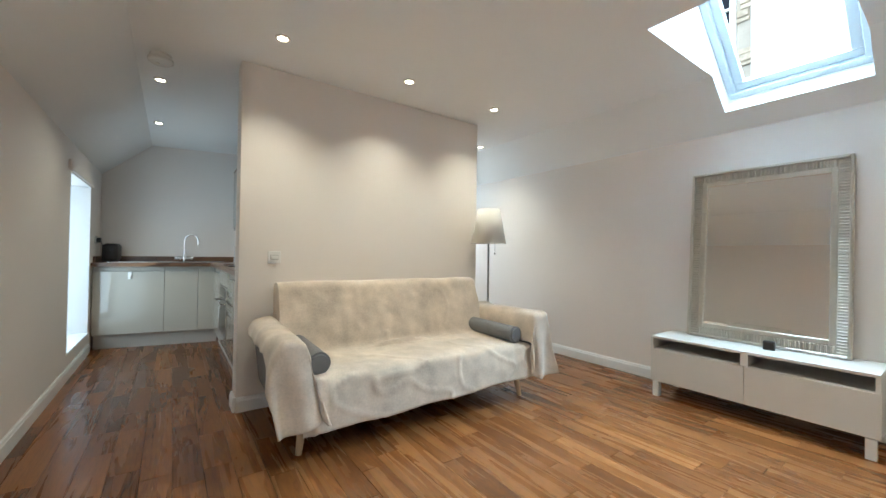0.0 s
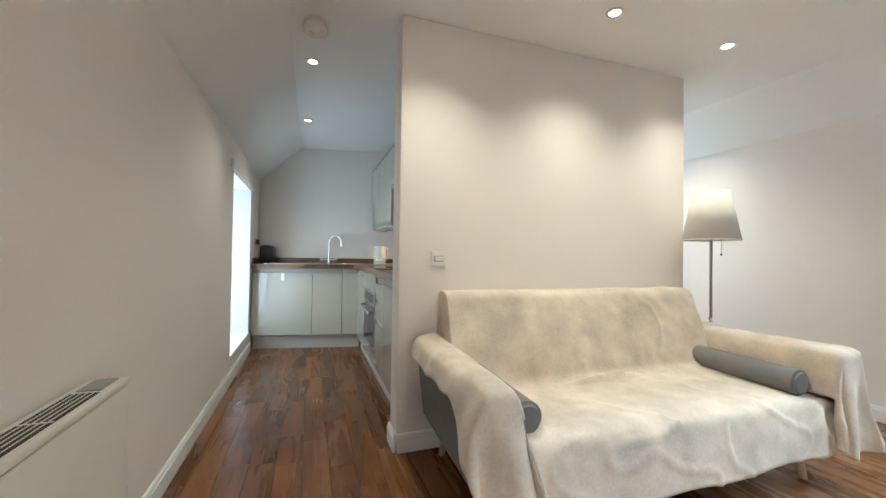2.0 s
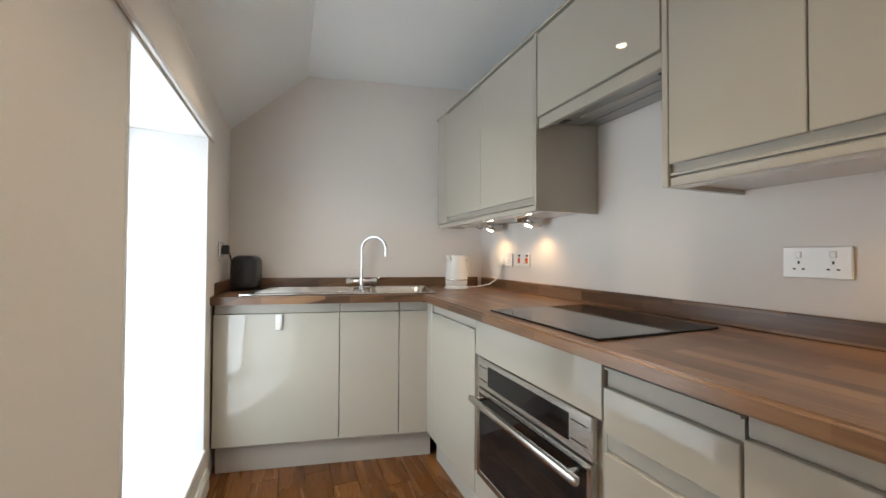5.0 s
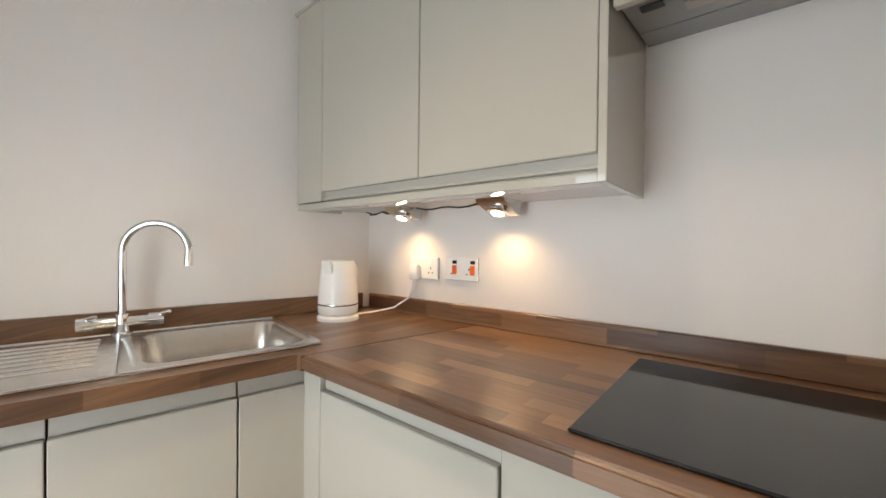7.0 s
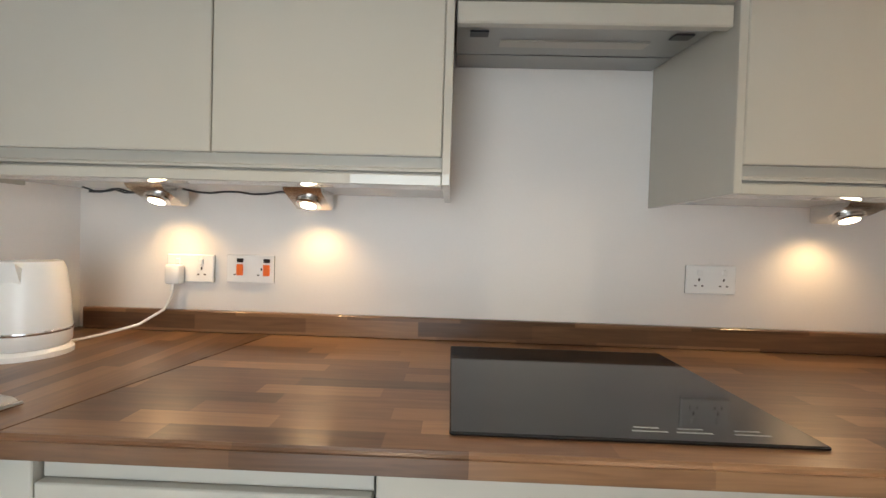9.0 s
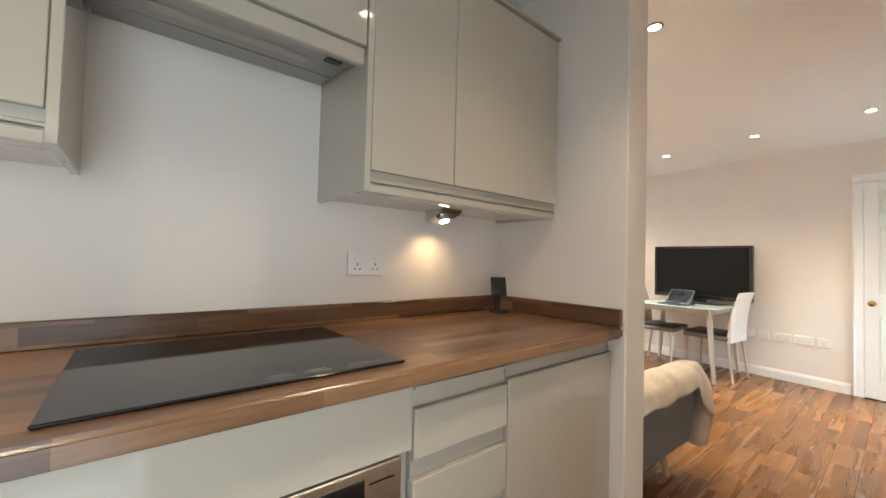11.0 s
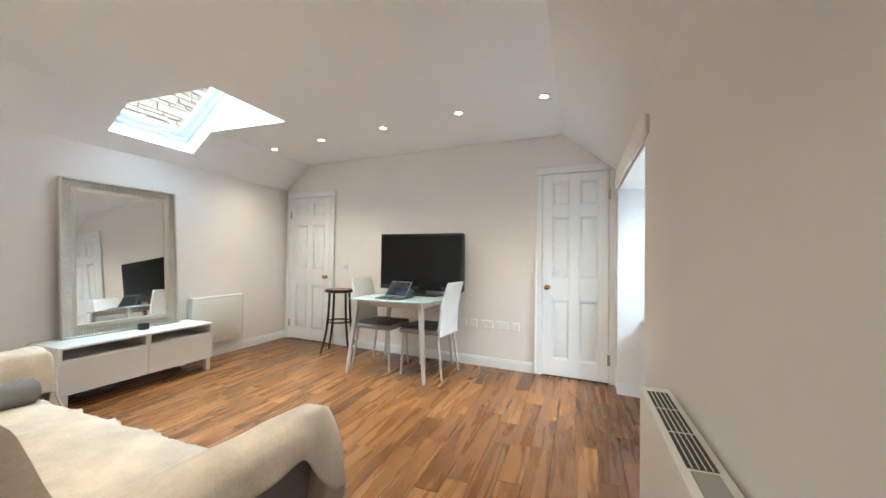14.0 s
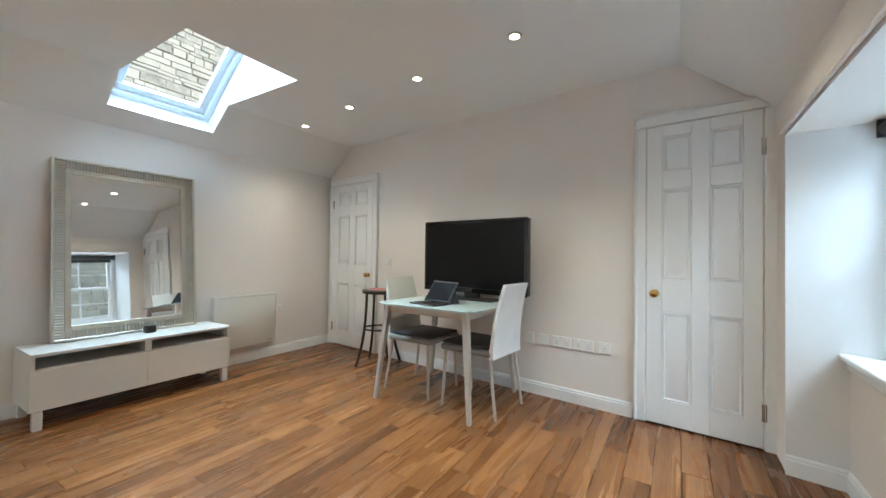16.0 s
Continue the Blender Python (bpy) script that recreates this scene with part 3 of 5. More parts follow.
sm = thing("smoke_alarm", pose(0.61, 3.95, CZ), "round white smoke alarm on the ceiling", "smoke alarm")
part("base", lathe(bmesh.new(), [(0.060, 0), (0.060, -0.014), (0.050, -0.018), (0.050, -0.024)], 32), WHITEPL, sm)
part("cover", lathe(bmesh.new(), [(0.050, -0.024), (0.070, -0.027), (0.071, -0.046), (0.060, -0.056), (0.028, -0.059), (0.0001, -0.060)], 32), WHITEPL, sm)
part("test_button", lathe(bmesh.new(), [(0.016, -0.058), (0.015, -0.064), (0.0001, -0.065)], 20, (-0.02, 0.0, 0)), CREAMPL, sm)
part("led", lathe(bmesh.new(), [(0.004, -0.058), (0.0001, -0.061)], 8, (0.025, 0.0, 0)), LED, sm)


# ---- wall plates ----


def wall_plate(m, w, kind, label, cat, group=""):
    """A plate on a wall: local x along the wall, y out of it."""
    t = thing("wall_switch" if kind == "switch" else "wall_socket", m, label, cat, group)
    # Grey slip behind the plate: the shadow round its edge, put in as colour.
    part("shadow_gap", box(-w / 2 + 0.001, w / 2 - 0.001, 0, 0.003, -0.042, 0.042), SHELFGREY, t)
    part("plate", box(-w / 2, w / 2, 0.003, 0.010, -0.043, 0.043, bevel=0.003), WHITEPL, t)
    if kind == "switch":
        part("surround", box(-0.026, 0.026, 0.0095, 0.0115, -0.016, 0.016, bevel=0.001), SHELFGREY, t)
        part("rocker", box(-0.023, 0.023, 0.0115, 0.019, -0.013, 0.013, bevel=0.003), WHITEPL, t)
    else:
        n = 2 if w > 0.1 else 1
        for k in range(n):
            cx = 0 if n == 1 else (-0.036, 0.036)[k]
            if kind == "blank":
                continue
            b = bmesh.new()
            bx(b, cx - 0.002, cx + 0.002, 0.0098, 0.0112, -0.004, 0.004)
            bx(b, cx - 0.013, cx - 0.007, 0.0098, 0.0112, -0.020, -0.016)
            bx(b, cx + 0.007, cx + 0.013, 0.0098, 0.0112, -0.020, -0.016)
            part("pin_holes", b, DARKMETAL, t)
            if kind == "red":
                rx_ = (-0.052, 0.030)[k]
                part("rocker", box(rx_ - 0.010, rx_ + 0.010, 0.0095, 0.016, -0.020, 0.014, bevel=0.002), ORANGE, t, "orange rocker")
                part("neon", box(rx_ - 0.010, rx_ + 0.010, 0.0095, 0.0125, 0.020, 0.032, bevel=0.001), DARKMETAL, t)
            else:
                part("rocker", box(cx - 0.007, cx + 0.007, 0.0095, 0.015, 0.012, 0.030, bevel=0.002), WHITEPL, t)
    return t


wall_plate(pose(1.285, 3.689, 1.045, 0, 0, 180), 0.086, "switch", "white light switch on the partition", "switch")
wall_plate(pose(3.16, tv_y(3.16) + 0.001, 1.01, 0, 0, TVA), 0.086, "switch", "white light switch beside the door", "switch")
for x, w, k in ((1.51, 0.086, "blank"), (1.39, 0.086, "blank"), (1.24, 0.146, "socket"), (1.075, 0.146, "socket"), (0.925, 0.086, "socket")):
    wall_plate(pose(x, tv_y(x) + 0.001, 0.445, 0, 0, TVA), w, k, "white wall plate low on the wall", "socket", "low sockets")
KP = 90
wall_plate(pose(1.694, 6.145, 1.133, 0, 0, KP), 0.146, "socket", "white double socket above the worktop", "socket")
wall_plate(pose(1.694, 5.96, 1.136, 0, 0, KP), 0.146, "red", "white cooker socket with orange rockers", "socket")
wall_plate(pose(1.694, 4.575, 1.147, 0, 0, KP), 0.146, "socket", "white double socket beside the hob", "socket")
wall_plate(pose(0.001, 6.52, 1.19, 0, 0, -90), 0.146, "socket", "white double socket beside the kitchen window", "socket")
wall_plate(pose(RW - 0.001, 0.33, 0.50, 0, 0, 90), 0.086, "socket", "white socket beside the panel heater", "socket")

# ---- kitchen: end run, in its own skewed frame ----
WTZ = 0.94
DZ0, DZ1 = 0.155, 0.875


def base_door(parent, x0, x1, z0=DZ0, z1=DZ1, lip=True, name="door"):
    """A handleless gloss door: local x along the run, y out of the front; a scooped rail above it."""
    d = part(name, box(x0 + 0.0015, x1 - 0.0015, 0.0, 0.019, z0, z1 - 0.03, bevel=0.002), CAB, parent)
    if lip:
        part("grip_rail", prism(bmesh.new(), [(-0.001, z1 - 0.03), (0.004, z1 - 0.028), (0.004, z1 + 0.012), (0.016, z1 + 0.014), (0.016, z1 + 0.02), (-0.001, z1 + 0.02)], x0 + 0.002, x1 - 0.002, "x"), CARC, parent)
    return d


def base_unit(m, width, label, build, depth=0.50, name="base_cabinet", top=WTZ - 0.20):
    t = thing(name, m, label, "cabinet", "kitchen base cabinets")
    b = box(0.002, width - 0.002, -depth, -0.031, DZ0, top)
    bx(b, 0.002, width - 0.002, -0.030, -0.002, DZ0, WTZ - 0.041)
    part("carcass", b, CARC, t)
    build(t, width)
    return t


EM = pose(1.13, 6.075, 0, 0, 0, 180 + ENDA)   # local x runs towards the window wall, y out into the kitchen


def em(x):
    return EM @ pose(x, 0, 0)


base_unit(em(0.0), 0.175, "narrow greige gloss corner base unit", lambda t, w: base_door(t, 0, w))
base_unit(em(0.176), 0.325, "greige gloss base unit under the sink", lambda t, w: base_door(t, 0, w))


base_unit(em(0.502), 0.638, "wide greige gloss appliance door under the drainer", lambda t, w: base_door(t, 0, w), depth=0.48)
cl = thing("child_lock", EM @ pose(0.815, 0.0195, 0.80), "small white plastic lock stuck to the cabinet door", "latch")
part("body", box(-0.018, 0.018, 0, 0.012, -0.042, 0.042, bevel=0.006, seg=2), WHITEPL, cl)
part("button", box(-0.010, 0.010, 0.0115, 0.016, -0.034, -0.004, bevel=0.004), WHITEPL, cl)
structure("trim_plinth_end", prism(bmesh.new(), [(1.15, end_y(1.15) - 0.505), (0.02, end_y(0.02) - 0.505), (0.02, end_y(0.02) - 0.3), (1.15, end_y(1.15) - 0.3)], 0, DZ0 - 0.004), PLINTH, "greige kitchen plinth", "plinth")

# ---- kitchen: hob run, fronts face the window wall ----


def hm(y):
    return pose(1.13, y, 0, 0, 0, 90)


def one(t, w):
    base_door(t, 0.0, w)


base_unit(hm(5.455), 0.53, "greige gloss base unit beside the oven", one, 0.54)


def drawers(t, w):
    for z0, z1 in ((0.155, 0.545), (0.55, 0.715), (0.72, 0.875)):
        base_door(t, 0, w, z0, z1 - 0.012, name="drawer_front")


base_unit(hm(4.43), 0.315, "greige gloss stack of three drawers", drawers, 0.54)
base_unit(hm(3.853), 0.575, "greige gloss integrated fridge door by the partition", one, 0.54)


def oven():
    t = thing("oven", hm(4.747), "built-in stainless steel oven with a black glass door", "oven")
    w = 0.706
    part("casing", box(0.004, w - 0.004, -0.5, -0.002, DZ0, WTZ - 0.041), CARC, t)
    part("filler_panel", box(0.002, w - 0.002, 0, 0.018, 0.745, WTZ - 0.045, bevel=0.002), CAB, t)
    part("lower_panel", box(0.002, w - 0.002, 0, 0.018, DZ0, 0.255, bevel=0.002), CAB, t)
    cp = part("control_panel", box(0.03, w - 0.03, 0.0, 0.022, 0.625, 0.742, bevel=0.003), STEEL, t)
    part("display", box(0.12, w - 0.12, 0.0215, 0.0245, 0.645, 0.722, bevel=0.001), BLACKGLASS, cp, "black glass touch display")
    for x in (0.05, w - 0.11):
        for z in (0.655, 0.708):
            part("press_mark", box(x, x + 0.06, 0.0215, 0.0235, z, z + 0.003), DARKMETAL, cp)
    fr = bmesh.new()
    for a in ((0.03, 0.05, 0.258, 0.618), (w - 0.05, w - 0.03, 0.258, 0.618), (0.05, w - 0.05, 0.258, 0.285), (0.05, w - 0.05, 0.600, 0.618)):
        bx(fr, a[0], a[1], 0.0, 0.024, a[2], a[3], 0.002)
    dr = part("oven_door", fr, STEEL, t)
    part("glass", box(0.051, w - 0.051, 0.004, 0.022, 0.286, 0.599), BLACKGLASS, dr, "black oven glass")
    h = box(0.04, w - 0.04, 0.052, 0.072, 0.568, 0.592, bevel=0.006, seg=2)
    for x in (0.08, w - 0.08):
        rod(h, (x, 0.02, 0.585), (x, 0.065, 0.585), 0.008)
    part("handle", h, STEEL, dr, "steel bar handle")


oven()
structure("trim_plinth_run", box(1.165, 1.2, 3.853, 6.04, 0, DZ0 - 0.004), PLINTH, "greige kitchen plinth along the hob run", "plinth")
structure("trim_plinth_strip", box(1.1612, 1.1642, 4.20, 4.36, 0.02, 0.028), CHROME, "thin steel strip on the plinth", "plinth strip")
cp_ = thing("corner_post", pose(1.13, 5.988, 0), "greige gloss corner post between the runs", "post")
part("post", box(-0.018, 0.03, 0, 0.075, DZ0, WTZ - 0.042, bevel=0.002), CAB, cp_)

# worktops: the hob run butts against the end run; end run cut away for the sink
XF = 1.07


def joint_y(x):
    return 6.005 - 0.2 * (x - XF)


wt = thing("worktop", pose(0, 0, 0), "walnut block-effect worktop along the hob wall", "worktop")
b = prism(bmesh.new(), [(XF, 3.852), (1.693, 3.852), (1.693, joint_y(1.693)), (XF, joint_y(XF))], WTZ - 0.04, WTZ)
bmesh.ops.bevel(b, geom=[e for e in b.edges if abs(e.verts[0].co.x - XF) < 1e-4 and abs(e.verts[1].co.x - XF) < 1e-4 and abs(e.verts[0].co.z - e.verts[1].co.z) < 1e-4], offset=0.008, segments=3, affect="EDGES")
part("slab", b, WT_Y, wt)
b = box(1.672, 1.693, 3.873, 6.47, WTZ + 0.0005, WTZ + 0.066, bevel=0.003)
part("upstand", b, WT_Y, wt)
part("upstand", box(XF, 1.671, 3.852, 3.873, WTZ + 0.0005, WTZ + 0.066, bevel=0.003), WT_X, wt)


def ef(u, v, z=0.0):
    """End-run frame: u from the window wall along the end wall, v out from it."""
    a = radians(ENDA)
    return (u * math.cos(a) + v * math.sin(a), end_y(0) + u * math.sin(a) - v * math.cos(a), z)


we = thing("worktop", pose(0, 0, 0), "walnut block-effect worktop around the steel sink", "worktop")


def efbox(bm, u0, u1, v0, v1, z0, z1):
    return prism(bm, [ef(u0, v0)[:2], ef(u1, v0)[:2], ef(u1, v1)[:2], ef(u0, v1)[:2]], z0, z1)


D = 0.588
BU0, BU1, BV0, BV1 = 0.905, 1.272, 0.115, 0.485
EU = 1.30
b = bmesh.new()
efbox(b, 0.0, BU0, 0.003, D, WTZ - 0.04, WTZ)
efbox(b, BU1, EU, 0.003, D, WTZ - 0.04, WTZ)
efbox(b, BU0, BU1, 0.003, BV0, WTZ - 0.04, WTZ)
efbox(b, BU0, BU1, BV1, D, WTZ - 0.04, WTZ)
prism(b, [ef(EU, 0.003)[:2], (1.693, end_y(1.693) - 0.003), (1.693, joint_y(1.693) + 0.004), (XF, joint_y(XF) + 0.004),
          (XF, end_y(XF) - D / math.cos(radians(ENDA))), ef(EU, D)[:2]], WTZ - 0.04, WTZ)
part("slab", b, WT_X, we)
part("upstand", efbox(bmesh.new(), 0.02, 1.69, 0.002, 0.022, WTZ + 0.0005, WTZ + 0.066), WT_X, we)
part("upstand", box(0.002, 0.02, ef(0.01, 0.50)[1], ef(0.01, 0.03)[1], WTZ + 0.0005, WTZ + 0.066, bevel=0.003), WT_Y, we)


def rrect(u0, u1, v0, v1, r, n=5):
    pts = []
    for cu, cv, a0 in ((u1 - r, v1 - r, 0), (u0 + r, v1 - r, 90), (u0 + r, v0 + r, 180), (u1 - r, v0 + r, 270)):
        for k in range(n + 1):
            a = radians(a0 + 90 * k / n)
            pts.append((cu + r * math.cos(a), cv + r * math.sin(a)))
    return pts


def loop_surface(bm, loops):
    rings = [[bm.verts.new(ef(u, v, z)) for u, v in pts] for pts, z in loops]
    n = len(rings[0])
    for a, c in zip(rings, rings[1:]):
        for k in range(n):
            bm.faces.new((a[k], a[(k + 1) % n], c[(k + 1) % n], c[k]))
    return rings


def sink():
    t = thing("sink", pose(0, 0, 0), "stainless steel inset sink with a ribbed drainer", "sink")
    b = bmesh.new()
    loops = [(rrect(BU0 - 0.004, BU1 + 0.004, BV0 - 0.004, BV1 + 0.004, 0.055), WTZ + 0.0045),
             (rrect(BU0 + 0.004, BU1 - 0.004, BV0 + 0.004, BV1 - 0.004, 0.055), WTZ - 0.004),
             (rrect(BU0 + 0.012, BU1 - 0.012, BV0 + 0.012, BV1 - 0.012, 0.06), WTZ - 0.125),
             (rrect(BU0 + 0.05, BU1 - 0.05, BV0 + 0.05, BV1 - 0.05, 0.05), WTZ - 0.15)]
    rings = loop_surface(b, loops)
    b.faces.new(rings[-1])
    bmesh.ops.recalc_face_normals(b, faces=b.faces[:])
    part("bowl", b, STEEL, t, "deep round-cornered steel bowl", 50)
    # rim ring and drainer deck
    b = bmesh.new()
    o = rrect(BU0 - 0.045, BU1 + 0.034, BV0 - 0.05, BV1 + 0.046, 0.05)
    rings = loop_surface(b, [(rrect(BU0 - 0.004, BU1 + 0.004, BV0 - 0.004, BV1 + 0.004, 0.055), WTZ + 0.0045), (o, WTZ + 0.0045), (rrect(BU0 - 0.049, BU1 + 0.038, BV0 - 0.054, BV1 + 0.050, 0.054), WTZ + 0.0005)])
    bmesh.ops.recalc_face_normals(b, faces=b.faces[:])
    part("rim", b, STEEL, t, smooth=50)
    b = efbox(bmesh.new(), 0.24, BU0 - 0.05, BV0 - 0.048, BV1 + 0.048, WTZ + 0.0005, WTZ + 0.004)
    dk = part("drainer", b, STEEL, t, "ribbed steel drainer")
    for k in range(7):
        v = BV0 + 0.02 + k * 0.045
        part("rib", rod(bmesh.new(), ef(0.28, v, WTZ + 0.0035), ef(BU0 - 0.09, v, WTZ + 0.0035), 0.005, seg=8), STEEL, dk)
    lip = bmesh.new()
    tube(lip, [ef(0.24, BV1 + 0.048, WTZ + 0.004), ef(BU1 + 0.02, BV1 + 0.05, WTZ + 0.005)], 0.004, 8)
    tube(lip, [ef(0.24, BV0 - 0.048, WTZ + 0.004), ef(BU1 + 0.02, BV0 - 0.05, WTZ + 0.005)], 0.004, 8)
    tube(lip, [ef(0.24, BV0 - 0.048, WTZ + 0.004), ef(0.24, BV1 + 0.048, WTZ + 0.004)], 0.004, 8)
    part("edge_bead", lip, CHROME, t)
    part("plug_waste", lathe(bmesh.new(), [(0.04, 0.001), (0.036, 0.004), (0.012, 0.0045), (0.0001, 0.006)], 24, ef((BU0 + BU1) / 2, 0.30, WTZ - 0.150)), CHROME, t)


sink()


def tap():
    c = Vector(ef(0.86, 0.088, WTZ + 0.005))
    t = thing("mixer_tap", pose(*c), "chrome swan-neck kitchen mixer tap with two lever heads", "tap")
    part("base", lathe(bmesh.new(), [(0.026, 0), (0.026, 0.006), (0.018, 0.012), (0.018, 0.05), (0.016, 0.062)], 24), CHROME, t)
    a = radians(ENDA)
    ux, uy = math.cos(a), math.sin(a)
    b = rod(bmesh.new(), (-0.085 * ux, -0.085 * uy, 0.04), (0.085 * ux, 0.085 * uy, 0.04), 0.014, seg=18)
    part("crossbar", b, CHROME, t)
    for s_ in (-1, 1):
        h = rod(bmesh.new(), (s_ * 0.062 * ux, s_ * 0.062 * uy, 0.04), (s_ * 0.10 * ux, s_ * 0.10 * uy, 0.04), 0.020, 0.018, seg=18)
        rod(h, (s_ * 0.085 * ux, s_ * 0.085 * uy, 0.052), (s_ * 0.085 * ux + 0.02, s_ * 0.085 * uy - 0.045, 0.066), 0.006, 0.005)
        part("lever_head", h, CHROME, t)
    pts = [(0, 0, 0.05 + 0.02 * k) for k in range(11)]
    R = 0.088
    dx, dy = 0.80, -0.60
    for k in range(1, 21):
        g = math.pi * 1.06 * k / 20
        q = R * (1 - math.cos(g))
        pts.append((dx * q, dy * q, 0.25 + R * math.sin(g)))
    part("spout", tube(bmesh.new(), pts, 0.0115, 14), CHROME, t)
    e = Vector(pts[-1])
    part("aerator", rod(bmesh.new(), e + Vector((0, 0, 0.006)), e - Vector((0.0, 0, 0.026)), 0.0135, seg=16), CHROME, t)


tap()


def hob():
    t = thing("hob", pose(1.36, 5.055, WTZ), "black glass ceramic hob set in the worktop", "hob")
    part("glass", box(-0.24, 0.24, -0.287, 0.287, 0.0005, 0.007, bevel=0.0025), BLACKGLASS, t)
    part("underlay", box(-0.235, 0.235, -0.28, 0.28, 0.0002, 0.0006), STEEL, t)
    for k, y in enumerate((-0.19, -0.10, -0.03)):
        part("touch_marks", box(-0.215, -0.211, y - 0.028, y + 0.028, 0.0071, 0.0074), DIMPRINT, t)
        part("touch_marks", box(-0.203, -0.199, y - 0.02, y + 0.02, 0.0071, 0.0074), DIMPRINT, t)


hob()

# wall cabinets on the hob wall: fronts face west at XW
XW = 1.37


def wall_unit(y0, y1, seams, label, z0=1.355, z1=2.125, side_s=True, side_n=False, fill=0.0):
    t = thing("wall_cabinet", pose(XW, y0, 0, 0, 0, 90), label, "cabinet", "kitchen wall cabinets")
    w = y1 - y0
    part("carcass", box(0.018, w - 0.018, -(1.694 - XW), -0.002, z0 + 0.025, z1), CARC, t)
    for x, on in ((0, side_s), (w - 0.018, side_n)):
        part("side_panel", box(x, x + 0.018, -(1.694 - XW), 0.020 if on else 0.0, z0 - (0.0 if on else -0.002), z1, bevel=0.0015), CAB, t)
    part("pelmet", box(0.0185, w - 0.0185, -0.05, 0.012, z0, z0 + 0.024, bevel=0.002), CAB, t)
    part("bottom_panel", box(0.0185, w - 0.0185, -(1.693 - XW), -0.0505, z0 + 0.014, z0 + 0.0245), WHITELAM, t)
    part("grip_rail", prism(bmesh.new(), [(-0.001, z0 + 0.030), (0.012, z0 + 0.030), (0.012, z0 + 0.036), (0.003, z0 + 0.040), (0.003, z0 + 0.075), (-0.001, z0 + 0.075)], 0.019, w - 0.019 - fill, "x"), CARC, t)
    if fill:
        part("filler", box(w - 0.019 - fill, w - 0.0185, 0.0, 0.019, z0 + 0.026, z1, bevel=0.001), CAB, t)
    edges = [0.0185, *[s_ - y0 for s_ in seams], w - 0.0185 - fill]
    for a, c in zip(edges, edges[1:]):
        part("door", box(a + 0.0015, c - 0.0015, 0.0, 0.019, z0 + 0.062, z1 - 0.012, bevel=0.002), CAB, t)
    part("cornice", box(0, w, -0.10, 0.024, z1 + 0.0005, z1 + 0.012, bevel=0.002), CAB, t)
    return t


wall_unit(5.355, 6.545, [5.872], "greige gloss double wall cabinet in the corner", fill=0.17)
wall_unit(3.852, 4.765, [4.44], "greige gloss double wall cabinet by the partition", side_s=False, side_n=True)


def hood():
    t = thing("extractor_hood", pose(XW, 4.768, 0, 0, 0, 90), "greige fronted cabinet with a grey slimline extractor", "cooker hood")
    w = 0.584
    part("carcass", box(0.0, w, -0.31, -0.002, 1.80, 2.125), CARC, t)
    part("door", box(0.002, w - 0.002, 0, 0.019, 1.755, 2.113, bevel=0.002), CAB, t)
    part("front_rail", box(0.002, w - 0.002, -0.012, 0.010, 1.705, 1.752, bevel=0.003), CAB, t)
    part("cornice", box(0, w, -0.10, 0.024, 2.1255, 2.137, bevel=0.002), CAB, t)
    b = prism(bmesh.new(), [(-0.013, 1.725), (-0.22, 1.752), (-0.22, 1.80), (-0.013, 1.80)], 0.003, w - 0.003, "x")
    can = part("canopy", b, GREYMETAL, t)
    part("rear_flap", prism(bmesh.new(), [(-0.222, 1.750), (-0.323, 1.762), (-0.323, 1.80), (-0.222, 1.80)], 0.003, w - 0.003, "x"), GREYMETAL, t)
    for x in (0.055, w - 0.055):
        part("switch", prism(bmesh.new(), [(-0.07, 1.7285), (-0.10, 1.7325), (-0.10, 1.736), (-0.07, 1.735)], x - 0.022, x + 0.022, "x"), BLACKPL, can)
    part("light_strip", prism(bmesh.new(), [(-0.12, 1.735), (-0.16, 1.7405), (-0.16, 1.745), (-0.12, 1.742)], 0.11, w - 0.11, "x"), CARC, can, "frosted strip light cover")
    part("duct", box(0.06, 0.26, -0.30, -0.10, 2.126, CZ - 0.001), CARC, t, "boxed duct to the ceiling")


hood()


def cabinet_spot(y, x=1.585):
    t = thing("cabinet_light", pose(x, y, 1.3685), "small steel wedge spotlight under the wall cabinet, lit", "spotlight", "under-cabinet lights")
    part("housing", prism(bmesh.new(), [(-0.055, 0), (0.055, 0), (0.055, -0.045), (0.045, -0.050), (-0.045, -0.012)], -0.05, 0.05, "y"), STEEL, t)
    n = Vector((-0.040, 0, -0.092)).normalized()
    n = Vector((-0.39, 0, -0.92)).normalized()
    c = Vector((0.0, 0, -0.0325))
    m = n.to_track_quat("Z", "Y").to_matrix().to_4x4()
    rg = part("ring", lathe(bmesh.new(), [(0.034, -0.004), (0.034, 0.010), (0.027, 0.012)], 24), CHROME, t)
    rg.matrix_basis = Matrix.Translation(c) @ m
    ln = part("lens", lathe(bmesh.new(), [(0.027, 0.004), (0.020, 0.013), (0.0001, 0.015)], 20), BULB, t, "glowing warm lens")
    ln.matrix_basis = Matrix.Translation(c) @ m
    e = Vector((x + 0.03, y, 1.3685 - 0.062))
    spot_light("cabinet_light_beam", e, e + Vector((-0.06, 0, -0.6)), 1.7, 150, 0.02, color=(1.0, 0.66, 0.33), blend=1.0)


